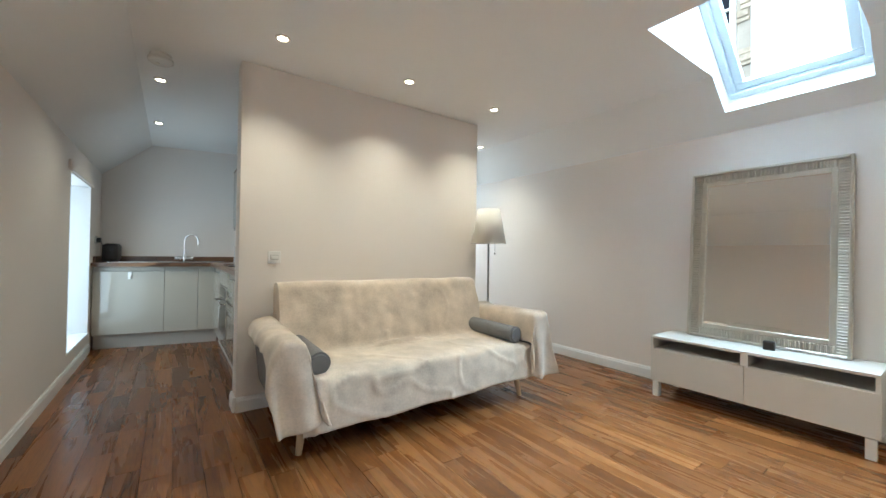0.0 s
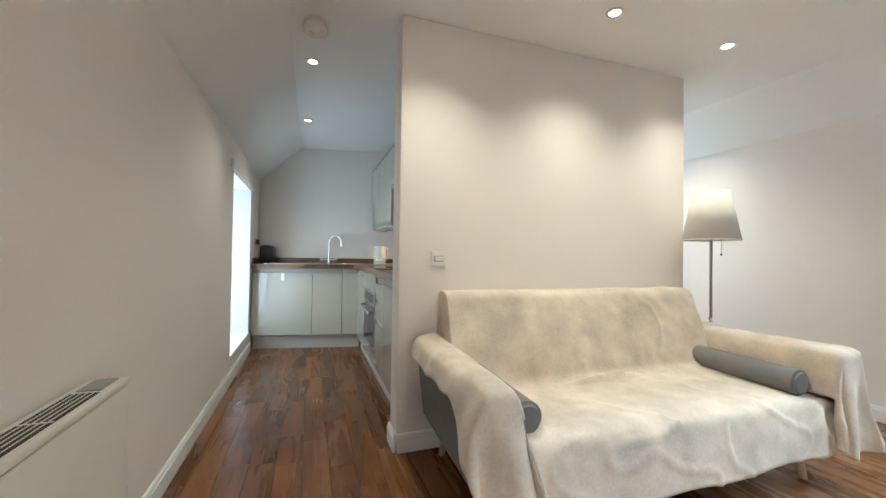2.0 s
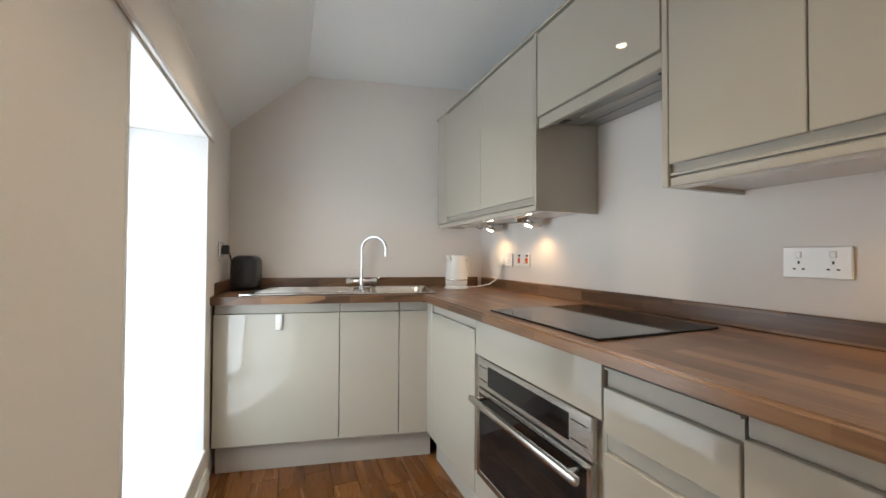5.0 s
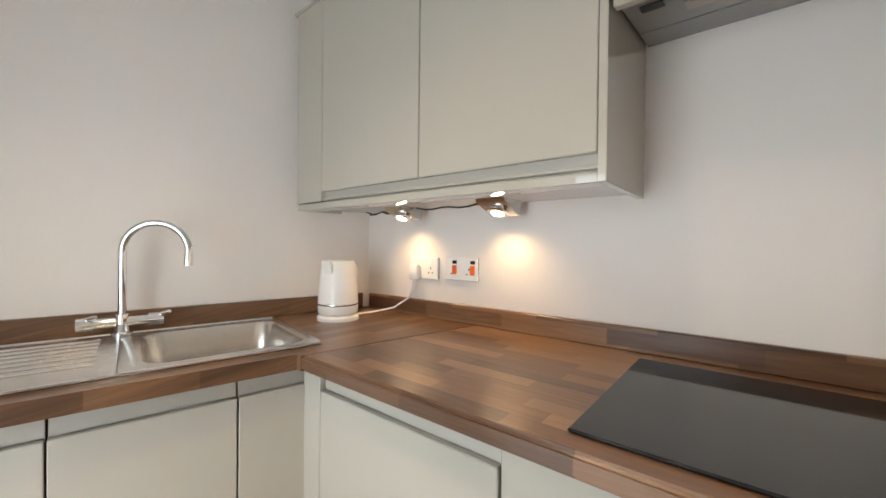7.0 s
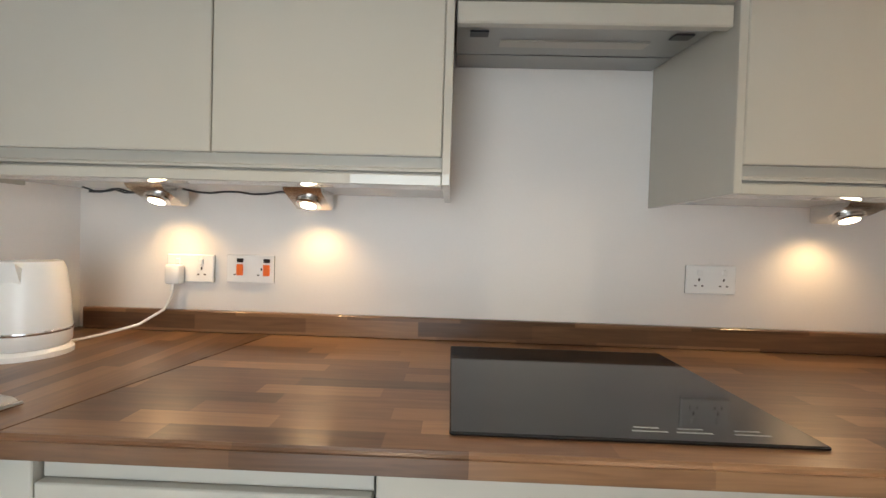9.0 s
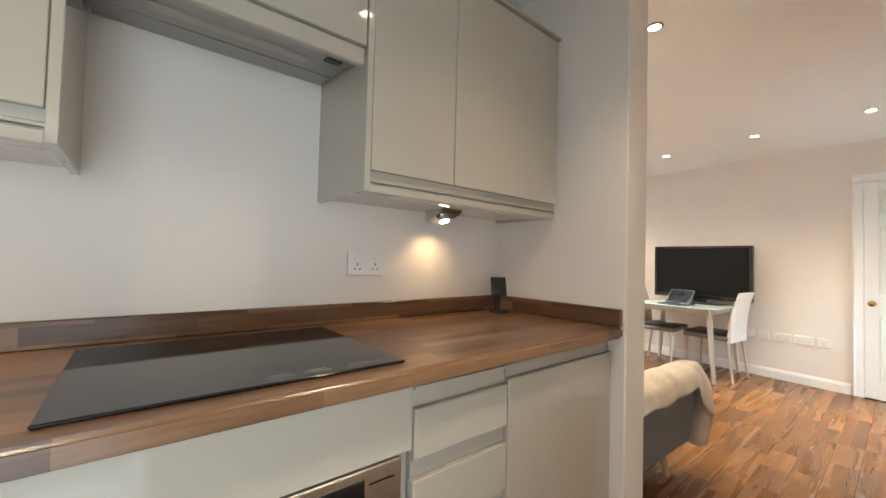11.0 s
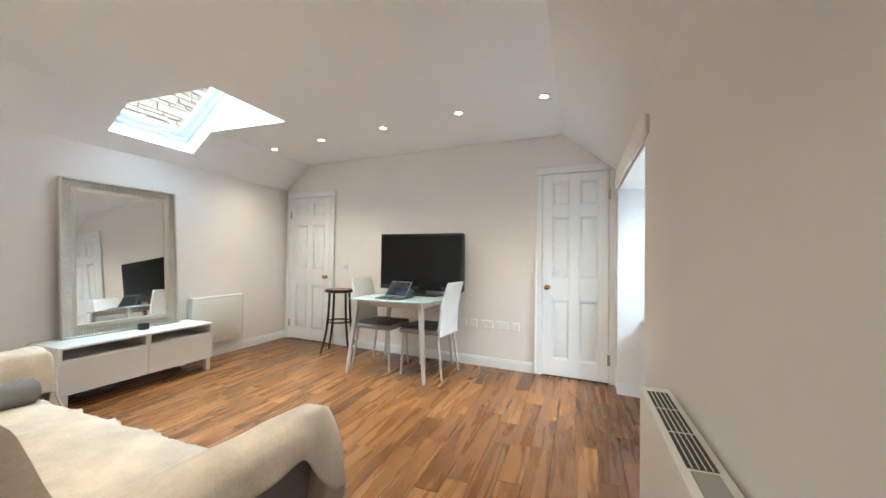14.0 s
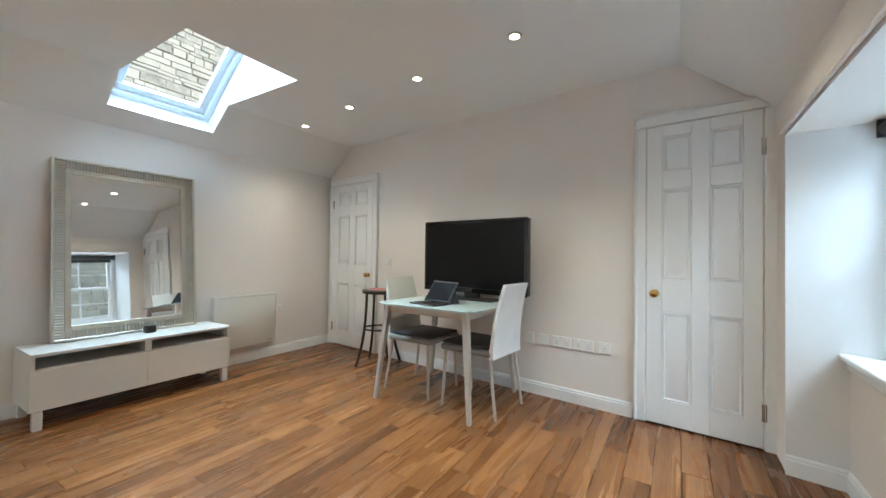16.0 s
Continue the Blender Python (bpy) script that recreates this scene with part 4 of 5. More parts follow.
for y in (6.17, 5.745, 4.29):
    cabinet_spot(y)
cb = thing("cable", pose(0, 0, 0), "thin black lighting cables under the cabinet", "cable")
for k in range(2):
    pts = [(1.60 + 0.02 * k, 6.40 - 0.035 * j, 1.362 - 0.012 * abs(math.sin(j * 1.1 + k))) for j in range(6)]
    part("strand", tube(bmesh.new(), pts, 0.003, 6), BLACKPL, cb)
part("strand", tube(bmesh.new(), [(1.60, 6.11 - 0.04 * j, 1.364 - 0.010 * abs(math.sin(j * 0.9))) for j in range(9)], 0.003, 6), BLACKPL, cb)


def kettle():
    t = thing("kettle", pose(1.42, 6.345, WTZ + 0.0005, 0, 0, 20), "cream white electric jug kettle on its base", "kettle")
    part("power_base", lathe(bmesh.new(), [(0.078, 0), (0.078, 0.012), (0.070, 0.020)], 32), WHITEPL, t)
    b = lathe(bmesh.new(), [(0.068, 0.021), (0.074, 0.03), (0.075, 0.06), (0.070, 0.14), (0.062, 0.205), (0.055, 0.222), (0.0001, 0.226)], 36)
    bd = part("body", b, WHITEPL, t)
    part("band", lathe(bmesh.new(), [(0.0755, 0.056), (0.0765, 0.058), (0.0765, 0.062), (0.0755, 0.064)], 36), CHROME, bd)
    part("spout", prism(bmesh.new(), [(-0.055, 0.205), (-0.082, 0.222), (-0.055, 0.150)], -0.018, 0.018, "y"), WHITEPL, bd)
    h = tube(bmesh.new(), [(0.05, 0, 0.205), (0.09, 0, 0.21), (0.108, 0, 0.185), (0.105, 0, 0.12), (0.09, 0, 0.07), (0.066, 0, 0.055)], 0.013, 12)
    part("handle", h, WHITEPL, t)
    part("switch", box(0.070, 0.085, -0.012, 0.012, 0.034, 0.046, bevel=0.003), STEEL, t)
    c = thing("power_cord", pose(0, 0, 0), "white kettle cord with its plug in the socket", "cable")
    part("cord", tube(bmesh.new(), [(1.50, 6.34, WTZ + 0.008), (1.56, 6.31, WTZ + 0.012), (1.62, 6.25, WTZ + 0.03), (1.652, 6.20, WTZ + 0.07), (1.66, 6.185, 1.05), (1.662, 6.182, 1.09)], 0.004, 8), WHITEPL, c)
    part("plug", box(1.655, 1.683, 6.158, 6.206, 1.085, 1.145, bevel=0.008, seg=2), WHITEPL, c)


kettle()


def toaster():
    t = thing("toaster", pose(0.135, 6.62, WTZ + 0.0005, 0, 0, ENDA), "black rounded toaster by the window wall", "toaster")
    b = bx(bmesh.new(), -0.085, 0.060, -0.07, 0.12, 0.008, 0.212, 0.040, 4)
    part("body", b, BLACKPL, t, smooth=60)
    part("slot", box(-0.043, -0.025, -0.035, 0.085, 0.2115, 0.214), DARKMETAL, t)
    part("slot", box(0.0, 0.018, -0.035, 0.085, 0.2115, 0.214), DARKMETAL, t)
    part("lever", box(-0.026, 0.002, -0.085, -0.068, 0.13, 0.15, bevel=0.004), BLACKPL, t)
    part("base", box(-0.075, 0.05, -0.06, 0.11, 0.0, 0.008), DARKMETAL, t)
    c = thing("power_cord", pose(0, 0, 0), "black toaster lead with its plug in the socket", "cable")
    part("plug", box(0.011, 0.05, 6.475, 6.525, 1.16, 1.215, bevel=0.008, seg=2), BLACKPL, c)
    part("cord", tube(bmesh.new(), [(0.05, 6.50, 1.17), (0.062, 6.50, 1.12), (0.055, 6.53, 1.04), (0.05, 6.58, 0.97), (0.06, 6.62, 0.955)], 0.004, 8), BLACKPL, c)


toaster()
sp = thing("phone_stand", pose(1.585, 3.955, WTZ + 0.0005, 0, 0, 60), "small black desk stand with a tilted holder plate", "phone stand")
part("foot", box(-0.036, 0.036, -0.045, 0.045, 0.0, 0.010, bevel=0.004, seg=2), BLACKPL, sp)
part("stem", rod(bmesh.new(), (0, -0.02, 0.008), (0, -0.012, 0.105), 0.011, 0.009), BLACKPL, sp)
hp = part("holder", box(-0.036, 0.036, -0.005, 0.005, 0.0, 0.085, bevel=0.004, seg=2), BLACKPL, sp)
hp.matrix_basis = pose(0, 0.004, 0.075, 16, 0, 0)
part("lip", box(-0.030, 0.030, 0.004, 0.022, 0.0, 0.008, bevel=0.003), BLACKPL, hp)

# ---- living room: sofa ----
SM = pose(2.105, 3.205, 0, 0, 0, -2.0)


def sofa():
    t = thing("sofa", SM, "grey upholstered sofa with pale wooden legs against the partition", "sofa")
    part("seat", bx(bmesh.new(), -0.82, 0.82, -0.385, 0.20, 0.19, 0.395, 0.03, 3), GREYCLOTH, t)
    b = prism(bmesh.new(), [(0.10, 0.30), (0.40, 0.20), (0.43, 0.835), (0.31, 0.835)], -0.80, 0.80, "x")
    bmesh.ops.bevel(b, geom=b.edges[:], offset=0.025, segments=2, affect="EDGES")
    part("backrest", b, GREYCLOTH, t)
    for s_ in (-1, 1):
        b = prism(bmesh.new(), [(-0.385, 0.20), (0.40, 0.20), (0.41, 0.60), (-0.40, 0.59)], min(s_ * 0.825, s_ * 0.95), max(s_ * 0.825, s_ * 0.95), "x")
        for v in b.verts:
            v.co.x += s_ * (v.co.z - 0.4) * 0.10
        bmesh.ops.bevel(b, geom=b.edges[:], offset=0.03, segments=3, affect="EDGES")
        part("armrest", b, GREYCLOTH, t)
    for x in (-0.80, 0.78):
        for y, dy in ((-0.30, -0.03), (0.33, 0.03)):
            part("leg", rod(bmesh.new(), (x + (0.03 if x > 0 else -0.03), y + dy, 0.0), (x, y, 0.20), 0.017, 0.027, 16), PALEWOOD, t, "turned pale oak leg")
    for x in (-0.735, 0.735):
        c = thing("bolster_cushion", SM @ pose(x, -0.10, 0.478), "grey round bolster cushion against the sofa arm", "cushion", "bolsters")
        b = rod(bmesh.new(), (0, -0.27, 0), (0, 0.27, 0), 0.062, seg=28)
        bmesh.ops.bevel(b, geom=[e for e in b.edges if abs(e.verts[0].co.y - e.verts[1].co.y) < 1e-4], offset=0.014, segments=3, affect="EDGES")
        part("cover", b, GREYCLOTH, c)


def lerp_path(pts, n):
    """n points at even steps along a polyline, with the corners eased."""
    d = [0.0]
    for a, c in zip(pts, pts[1:]):
        d.append(d[-1] + math.dist(a, c))
    out = []
    for k in range(n):
        s_ = d[-1] * k / (n - 1)
        i = max(j for j in range(len(d) - 1) if d[j] <= s_ + 1e-9)
        f = (s_ - d[i]) / (d[i + 1] - d[i])
        out.append([a + (c - a) * f for a, c in zip(pts[i], pts[i + 1])])
    for _ in range(2):
        out = [out[0]] + [[(p[j] + 2 * q[j] + r[j]) / 4 for j in range(len(q))] for p, q, r in zip(out, out[1:], out[2:])] + [out[-1]]
    return out


def grid_faces(bm, rows):
    for a, c in zip(rows, rows[1:]):
        for k in range(len(a) - 1):
            bm.faces.new((a[k], a[k + 1], c[k + 1], c[k]))


def crease(x, y, z, sharp=5.0):
    """Thin ridges where cloth bunches: high along the zero lines of a slow noise."""
    return math.exp(-sharp * abs(noise.noise(Vector((x, y, z)))) ** 1.0 * 3)


def ease(f):
    f = min(1.0, max(0.0, f))
    return f * f * (3 - 2 * f)


def cloth(name, b, parent):
    bmesh.ops.recalc_face_normals(b, faces=b.faces[:])
    ob = part(name, b, THROW, parent, smooth=80)
    md = ob.modifiers.new("thickness", "SOLIDIFY")
    md.thickness, md.offset = 0.007, 1.0
    return ob


def fleece_throw():
    """A fleece blanket over back, seat, front and both arms, with folds and an uneven hem."""
    t = thing("throw_blanket", SM, "beige fleece blanket draped over the whole sofa", "blanket")
    b = bmesh.new()
    prof = lerp_path([(0.455, 0.62), (0.45, 0.83), (0.42, 0.862), (0.32, 0.862), (0.285, 0.84), (0.135, 0.435), (0.10, 0.418), (-0.36, 0.412), (-0.405, 0.395), (-0.425, 0.30), (-0.435, 0.155)], 110)
    rows = []
    nu = 170
    for y, z in prof:
        row = []
        for k in range(nu + 1):
            wide = 0.80 + 0.03 * ease((y - 0.08) / 0.06) + 0.035 * ease((-y - 0.35) / 0.06)
            x = -wide + 2 * wide * k / nu
            drop = max(0.0, (0.40 - z) / 0.245) if y < -0.38 else 0.0
            w = noise.noise(Vector((x * 4, y * 4, z * 4 + 3))) * 0.008 + noise.noise(Vector((x * 15, y * 15, z * 15))) * 0.003
            if z > 0.5:
                w += 0.006 * crease(x * 2.5 + 4, z * 3, y * 3, 6) * ease((x + 0.2) / 0.5)
            elif drop > 0:
                w += 0.014 * crease(x * 3.2 + z * 3.5, z * 5.0 - x * 2.5, 1.3, 7) + 0.010 * drop * noise.noise(Vector((x * 3.5, 7.3, z)))
                w += 0.022 * ease((abs(x) - 0.55) / 0.2) * abs(noise.noise(Vector((x * 10, z * 2, 2.2))))
            else:
                w += 0.008 * crease(x * 2.0 + y * 2, y * 4.0 - x, 8.1, 7) * ease((0.6 - abs(x - 0.1)) / 0.3)
            fold = math.exp(-((y - 0.06 - 0.02 * math.sin(x * 3)) / 0.016) ** 2) * max(0, noise.noise(Vector((x * 2.4, 1.7, 0)))) * 0.07
            hem = (noise.noise(Vector((x * 3.5, 0.4, 9))) * 0.010 + 0.030 * x) * drop
            row.append(b.verts.new((x, y - w - 0.012 * drop, z + w * (1 - drop) + fold + hem + 0.004)))
        rows.append(row)
    grid_faces(b, rows)
    # the ends of the back, tucked down over its sides
    behind = [i for i, (y, z) in enumerate(prof) if y > 0.13]
    for end, s_ in ((0, -1), (nu, 1)):
        cols = [[rows[i][end] for i in behind]]
        for k in range(1, 13):
            f = k / 12
            col = []
            for i in behind:
                p = rows[i][end].co
                tuck = 0.012 * noise.noise(Vector((p.y * 9, p.z * 9, f * 3 + s_)))
                col.append(b.verts.new((p.x + s_ * (0.008 * math.sin(f * math.pi) + tuck * f - 0.01 * f), p.y + (0.33 - p.y) * f * 0.92, p.z + (0.55 - p.z) * f * 0.92)))
            cols.append(col)
        grid_faces(b, cols)
    cloth("main_drape", b, t)
    for s_ in (-1, 1):
        b = bmesh.new()
        cross = lerp_path([(0.80, 0.43), (0.815, 0.56), (0.835, 0.618), (0.87, 0.630), (0.945, 0.627), (0.978, 0.605), (0.988, 0.56), (0.988, 0.53)], 44)
        n = 60
        run = [0.40 - 0.84 * k / (n - 1) for k in range(n)]
        rows = []
        for y in run:
            front = ease((-y - (0.26 if s_ < 0 else 0.10)) / (0.18 if s_ < 0 else 0.32))
            rag = 0.03 * noise.noise(Vector((y * 5, s_ * 3, 1))) + (0.16 if s_ < 0 else 0.30) * front
            row = []
            for j, (x, z) in enumerate(cross):
                f = max(0.0, (j - 30) / 13)
                w = noise.noise(Vector((x * 6, y * 6, z * 6 + s_ * 5))) * 0.010 + noise.noise(Vector((x * 15, y * 15, z * 15))) * 0.004
                w += (0.004 if s_ < 0 else 0.016) * crease(y * 2.2 + x * 5 + s_, x * 7 - y, z * 3, 4)
                row.append(b.verts.new((s_ * (x + w * (0.3 + f) + 0.004 + 0.012 * f * math.sin(y * 26) * front), y, z + w + 0.004 - rag * f)))
            rows.append(row)
        # over the front of the arm, in soft pleats that widen towards the hem
        depth, m = 0.43, 34
        for k in range(1, m + 1):
            g = k / m
            d = depth * g
            row = []
            for j, (x, z) in enumerate(cross):
                q = j / 43
                base = rows[n - 1][j].co
                pleat = 0.032 * math.sin(q * 14 + s_ * 0.8 + 0.8 * g) * ease(g * 1.6) + 0.014 * noise.noise(Vector((x * 9, d * 4, s_ * 2)))
                zz = min(base.z, base.z * (1 - g) + (0.200 - 0.035 * q * (1 if s_ > 0 else 0.4) + 0.018 * math.sin(q * 7 + s_)) * g)
                lean = (0.06 * (q - 1.0) - 0.04) * g if s_ < 0 else 0.085 * g * (q - 0.4)
                row.append(b.verts.new((s_ * (abs(base.x) + lean), -0.450 - 0.020 * math.sqrt(g) - pleat * 0.8 - 0.012, zz)))
            rows.append(row)
        grid_faces(b, rows)
        cloth("arm_drape", b, t)


sofa()
fleece_throw()


def floor_lamp():
    t = thing("floor_lamp", pose(3.12, 3.455, 0), "floor lamp with a white cone shade behind the sofa arm", "floor lamp")
    part("base", lathe(bmesh.new(), [(0.13, 0), (0.13, 0.012), (0.02, 0.022), (0.012, 0.04)], 36), DARKMETAL, t)
    part("pole", rod(bmesh.new(), (0, 0, 0.03), (0, 0, 1.24), 0.009), GREYMETAL, t)
    part("collar", rod(bmesh.new(), (0, 0, 0.66), (0, 0, 0.68), 0.012), CHROME, t)
    b = bmesh.new()
    lathe(b, [(0.165, 1.19), (0.105, 1.51)], 48)
    for f in [f for f in b.faces if len(f.verts) > 4]:
        b.faces.remove(f)
    sh = part("shade", b, SHADE_CL, t)
    md = sh.modifiers.new("thickness", "SOLIDIFY")
    md.thickness = 0.003
    part("shade_ring", tube(bmesh.new(), [(0.165 * math.cos(2 * math.pi * k / 40), 0.165 * math.sin(2 * math.pi * k / 40), 1.19) for k in range(41)], 0.003, 6), WHITEPL, sh)
    sp_ = bmesh.new()
    for k in range(3):
        a = 2 * math.pi * k / 3
        rod(sp_, (0, 0, 1.24), (0.15 * math.cos(a), 0.15 * math.sin(a), 1.26), 0.002, seg=6)
    part("shade_carrier", sp_, CHROME, t)
    c = rod(bmesh.new(), (0.055, -0.03, 1.245), (0.055, -0.03, 1.10), 0.0012, seg=6)
    pc = part("pull_cord", c, DARKMETAL, t)
    part("cord_bead", lathe(bmesh.new(), [(0.0001, -0.008), (0.006, -0.004), (0.006, 0.004), (0.0001, 0.008)], 12, (0.055, -0.03, 1.095)), DARKMETAL, pc)


floor_lamp()


# ---- bench and mirror ----
def bench():
    t = thing("tv_bench", pose(3.785, 1.085, 0), "low white bench with two drawers and open slots", "bench")
    w, d, h = 1.195, 0.40, 0.467
    part("top", box(0, d, 0, w, h - 0.018, h, bevel=0.0015), WHITELAM, t)
    for y in (0, w - 0.018):
        part("side", box(0.019, d, y, y + 0.018, 0.115, h - 0.0185), WHITELAM, t)
    part("divider", box(0.002, d, w / 2 - 0.02, w / 2 + 0.02, 0.372, h - 0.0185), WHITELAM, t)
    part("shelf", box(0.02, d, 0.0185, w - 0.0185, 0.352, 0.370), WHITELAM, t)
    part("bottom", box(0.02, d, 0.0185, w - 0.0185, 0.115, 0.133), WHITELAM, t)
    part("back", box(d - 0.012, d - 0.004, 0.0185, w - 0.0185, 0.133, h - 0.0185), WHITELAM, t)
    for y0, y1 in ((0, w / 2 - 0.001), (w / 2 + 0.001, w)):
        part("drawer_front", box(0.0, 0.018, y0 + 0.001, y1, 0.118, 0.366, bevel=0.0015), WHITELAM, t)
    for y in (0, w - 0.020):
        part("end_stile", box(0.0, 0.018, y, y + 0.020, 0.3665, h - 0.0185), WHITELAM, t)
    for x in (0.0, d - 0.045):
        for y in (0.015, w - 0.060):
            part("leg", box(x, x + 0.045, y, y + 0.045, 0.0, 0.1145, bevel=0.003), WHITELAM, t)


bench()


def mirror():
    """A big framed mirror standing on the bench and leaning on the wall; local x along the wall, z up the frame."""
    w, h = 0.91, 1.29
    tilt = math.degrees(math.asin(0.105 / h))
    t = thing("leaning_mirror", pose(4.098, 1.68, 0.4675, 0, 0, -90) @ pose(0, 0, 0, -tilt, 0, 0), "large mirror with a wide ribbed silver frame", "mirror")
    part("glass", box(-w / 2 + 0.085, w / 2 - 0.085, -0.006, 0.0, 0.085, h - 0.085), MIRROR, t, "mirror glass", smooth=None)
    part("backing", box(-w / 2 + 0.02, w / 2 - 0.02, 0.001, 0.010, 0.02, h - 0.02), CABDARK, t)
    # frame: an outer and an inner bead, ribbed between
    for name_, o, i, y0 in (("outer_bead", 0.0, 0.018, -0.038), ("inner_bead", 0.070, 0.105, -0.022)):
        b = bmesh.new()
        bx(b, -w / 2 + o, -w / 2 + i, y0, 0.0, o, h - o, 0.004)
        bx(b, w / 2 - i, w / 2 - o, y0, 0.0, o, h - o, 0.004)
        bx(b, -w / 2 + i, w / 2 - i, y0, 0.0, o, i, 0.004)
        bx(b, -w / 2 + i, w / 2 - i, y0, 0.0, h - i, h - o, 0.004)
        part(name_, b, SILVERFRAME, t)
    b = bmesh.new()
    n = 66
    for s_ in (-1, 1):
        xa, xb = sorted((s_ * (w / 2 - 0.018), s_ * (w / 2 - 0.070)))
        bx(b, xa, xb, -0.012, 0.0, 0.02, h - 0.02)
        for k in range(n):
            z = 0.022 + (h - 0.044) * (k + 0.5) / n
            bx(b, xa, xb, -0.026, -0.012, z - 0.0058, z + 0.0058, 0.004)
    for z0, z1 in ((0.018, 0.070), (h - 0.070, h - 0.018)):
        bx(b, -w / 2 + 0.07, w / 2 - 0.07, -0.012, 0.0, z0, z1)
        m_ = 42
        for k in range(m_):
            x = -w / 2 + 0.072 + (w - 0.144) * (k + 0.5) / m_
            bx(b, x - 0.0058, x + 0.0058, -0.026, -0.012, z0, z1, 0.004)
    tagged(part("ribbed_band", b, SILVERFRAME, t, "ribbed silver moulding", smooth=None), kind="stuff")


mirror()
bxx = thing("black_box", pose(3.99, 1.60, 0.4675, 0, 0, 8), "small black cube speaker on the bench", "speaker")
part("body", box(-0.03, 0.03, -0.032, 0.032, 0, 0.058, bevel=0.006, seg=2), BLACKPL, bxx)
part("grille", box(-0.0315, -0.0295, -0.026, 0.026, 0.006, 0.052, bevel=0.0005), DARKMETAL, bxx)


def panel_heater():
    t = thing("panel_heater", pose(RW - 0.001, 0.735, 0, 0, 0, -90), "slim cream electric panel heater on the wall", "heater")
    part("body", box(-0.31, 0.31, -0.085, -0.03, 0.17, 0.675, bevel=0.006, seg=2), CREAMPL, t)
    part("top_cap", box(-0.312, 0.312, -0.088, -0.02, 0.660, 0.682, bevel=0.005), CREAMPL, t)
    part("side_cap", box(-0.318, -0.309, -0.086, -0.02, 0.17, 0.678, bevel=0.003), CREAMPL, t)
    part("side_cap", box(0.309, 0.318, -0.086, -0.02, 0.17, 0.678, bevel=0.003), CREAMPL, t)
    part("wall_bracket", box(-0.25, 0.25, -0.03, 0.0, 0.24, 0.60), CARC, t)
    part("maker_plate", box(0.22, 0.27, -0.0862, -0.0848, 0.20, 0.207), DIMPRINT, t)


panel_heater()


def storage_heater():
    t = thing("storage_heater", pose(0.001, 2.69, 0, 0, 0, 90), "slim cream convector heater with a black grille on top", "heater")
    part("body", box(-0.355, 0.355, -0.108, -0.012, 0.11, 0.672, bevel=0.010, seg=2), CREAMPL, t)
    tp = part("top_cap", box(-0.357, 0.357, -0.110, -0.010, 0.6725, 0.694, bevel=0.006, seg=2), CREAMPL, t)
    part("grille_bed", box(-0.30, 0.22, -0.092, -0.030, 0.6935, 0.6955), BLIND, tp)
    for k in range(4):
        y = -0.083 + k * 0.0135
        part("grille_bar", box(-0.30, 0.22, y, y + 0.003, 0.6955, 0.6965), CREAMPL, tp)
    for k in range(2):
        part("grille_stay", box(-0.14 + 0.17 * k, -0.135 + 0.17 * k, -0.092, -0.030, 0.6956, 0.6968), CREAMPL, tp)
    part("control_flap", box(0.235, 0.335, -0.090, -0.034, 0.694, 0.698, bevel=0.002), SHELFGREY, tp)
    for k in range(4):
        part("side_slot", box(0.3545, 0.3562, -0.085, -0.035, 0.60 + k * 0.012, 0.606 + k * 0.012), DARKMETAL, t)
    part("wall_bracket", box(-0.25, 0.25, -0.012, 0.0, 0.20, 0.60), CARC, t)
    for x in (-0.3, 0.3):
        part("foot", box(x - 0.02, x + 0.02, -0.095, -0.035, 0.0, 0.1095), CREAMPL, t)


storage_heater()
fs = wall_plate(pose(0.001, 3.28, 0.20, 0, 0, -90), 0.086, "socket", "white fused outlet beside the heater", "socket")

# ---- dining corner ----
TM = pose(2.03, 0.32, 0, 0, 0, -2.0)


def dining_table():
    t = thing("dining_table", TM, "small table with a pale glass top and splayed legs", "table")
    b = bx(bmesh.new(), -0.43, 0.43, -0.385, 0.40, 0.722, 0.734)
    bmesh.ops.bevel(b, geom=[e for e in b.edges if abs(e.verts[0].co.z - e.verts[1].co.z) > 0.005], offset=0.05, segments=5, affect="EDGES")
    part("glass_top", b, TABGLASS, t, "pale green frosted glass top")
    fr = bmesh.new()
    for a in ((-0.36, 0.36, 0.31, 0.335), (-0.36, 0.36, -0.335, -0.31), (-0.36, -0.335, -0.31, 0.31), (0.335, 0.36, -0.31, 0.31)):
        bx(fr, *a, 0.665, 0.7215, 0.003)
    part("apron", fr, LEGMETAL, t)
    for x, y in ((-0.345, 0.33), (0.345, 0.33), (-0.345, -0.32), (0.345, -0.32)):
        sx, sy = (1 if x > 0 else -1), (1 if y > 0 else -1)
        b = bmesh.new()
        r0, r1 = 0.014, 0.024
        lo = [(x + sx * 0.07 + a * r0, y + sy * 0.06 * (1 if y > 0 else 0.5) + c * r0, 0) for a, c in ((-1, -1), (1, -1), (1, 1), (-1, 1))]
        hi = [(x + a * r1, y + c * r1, 0.7215) for a, c in ((-1, -1), (1, -1), (1, 1), (-1, 1))]
        va, vb = [b.verts.new(p) for p in lo], [b.verts.new(p) for p in hi]
        b.faces.new(va[::-1])
        b.faces.new(vb)
        for k in range(4):
            b.faces.new((va[k], va[(k + 1) % 4], vb[(k + 1) % 4], vb[k]))
        bmesh.ops.bevel(b, geom=b.edges[:], offset=0.004, segments=2, affect="EDGES")
        part("leg", b, LEGMETAL, t)


dining_table()


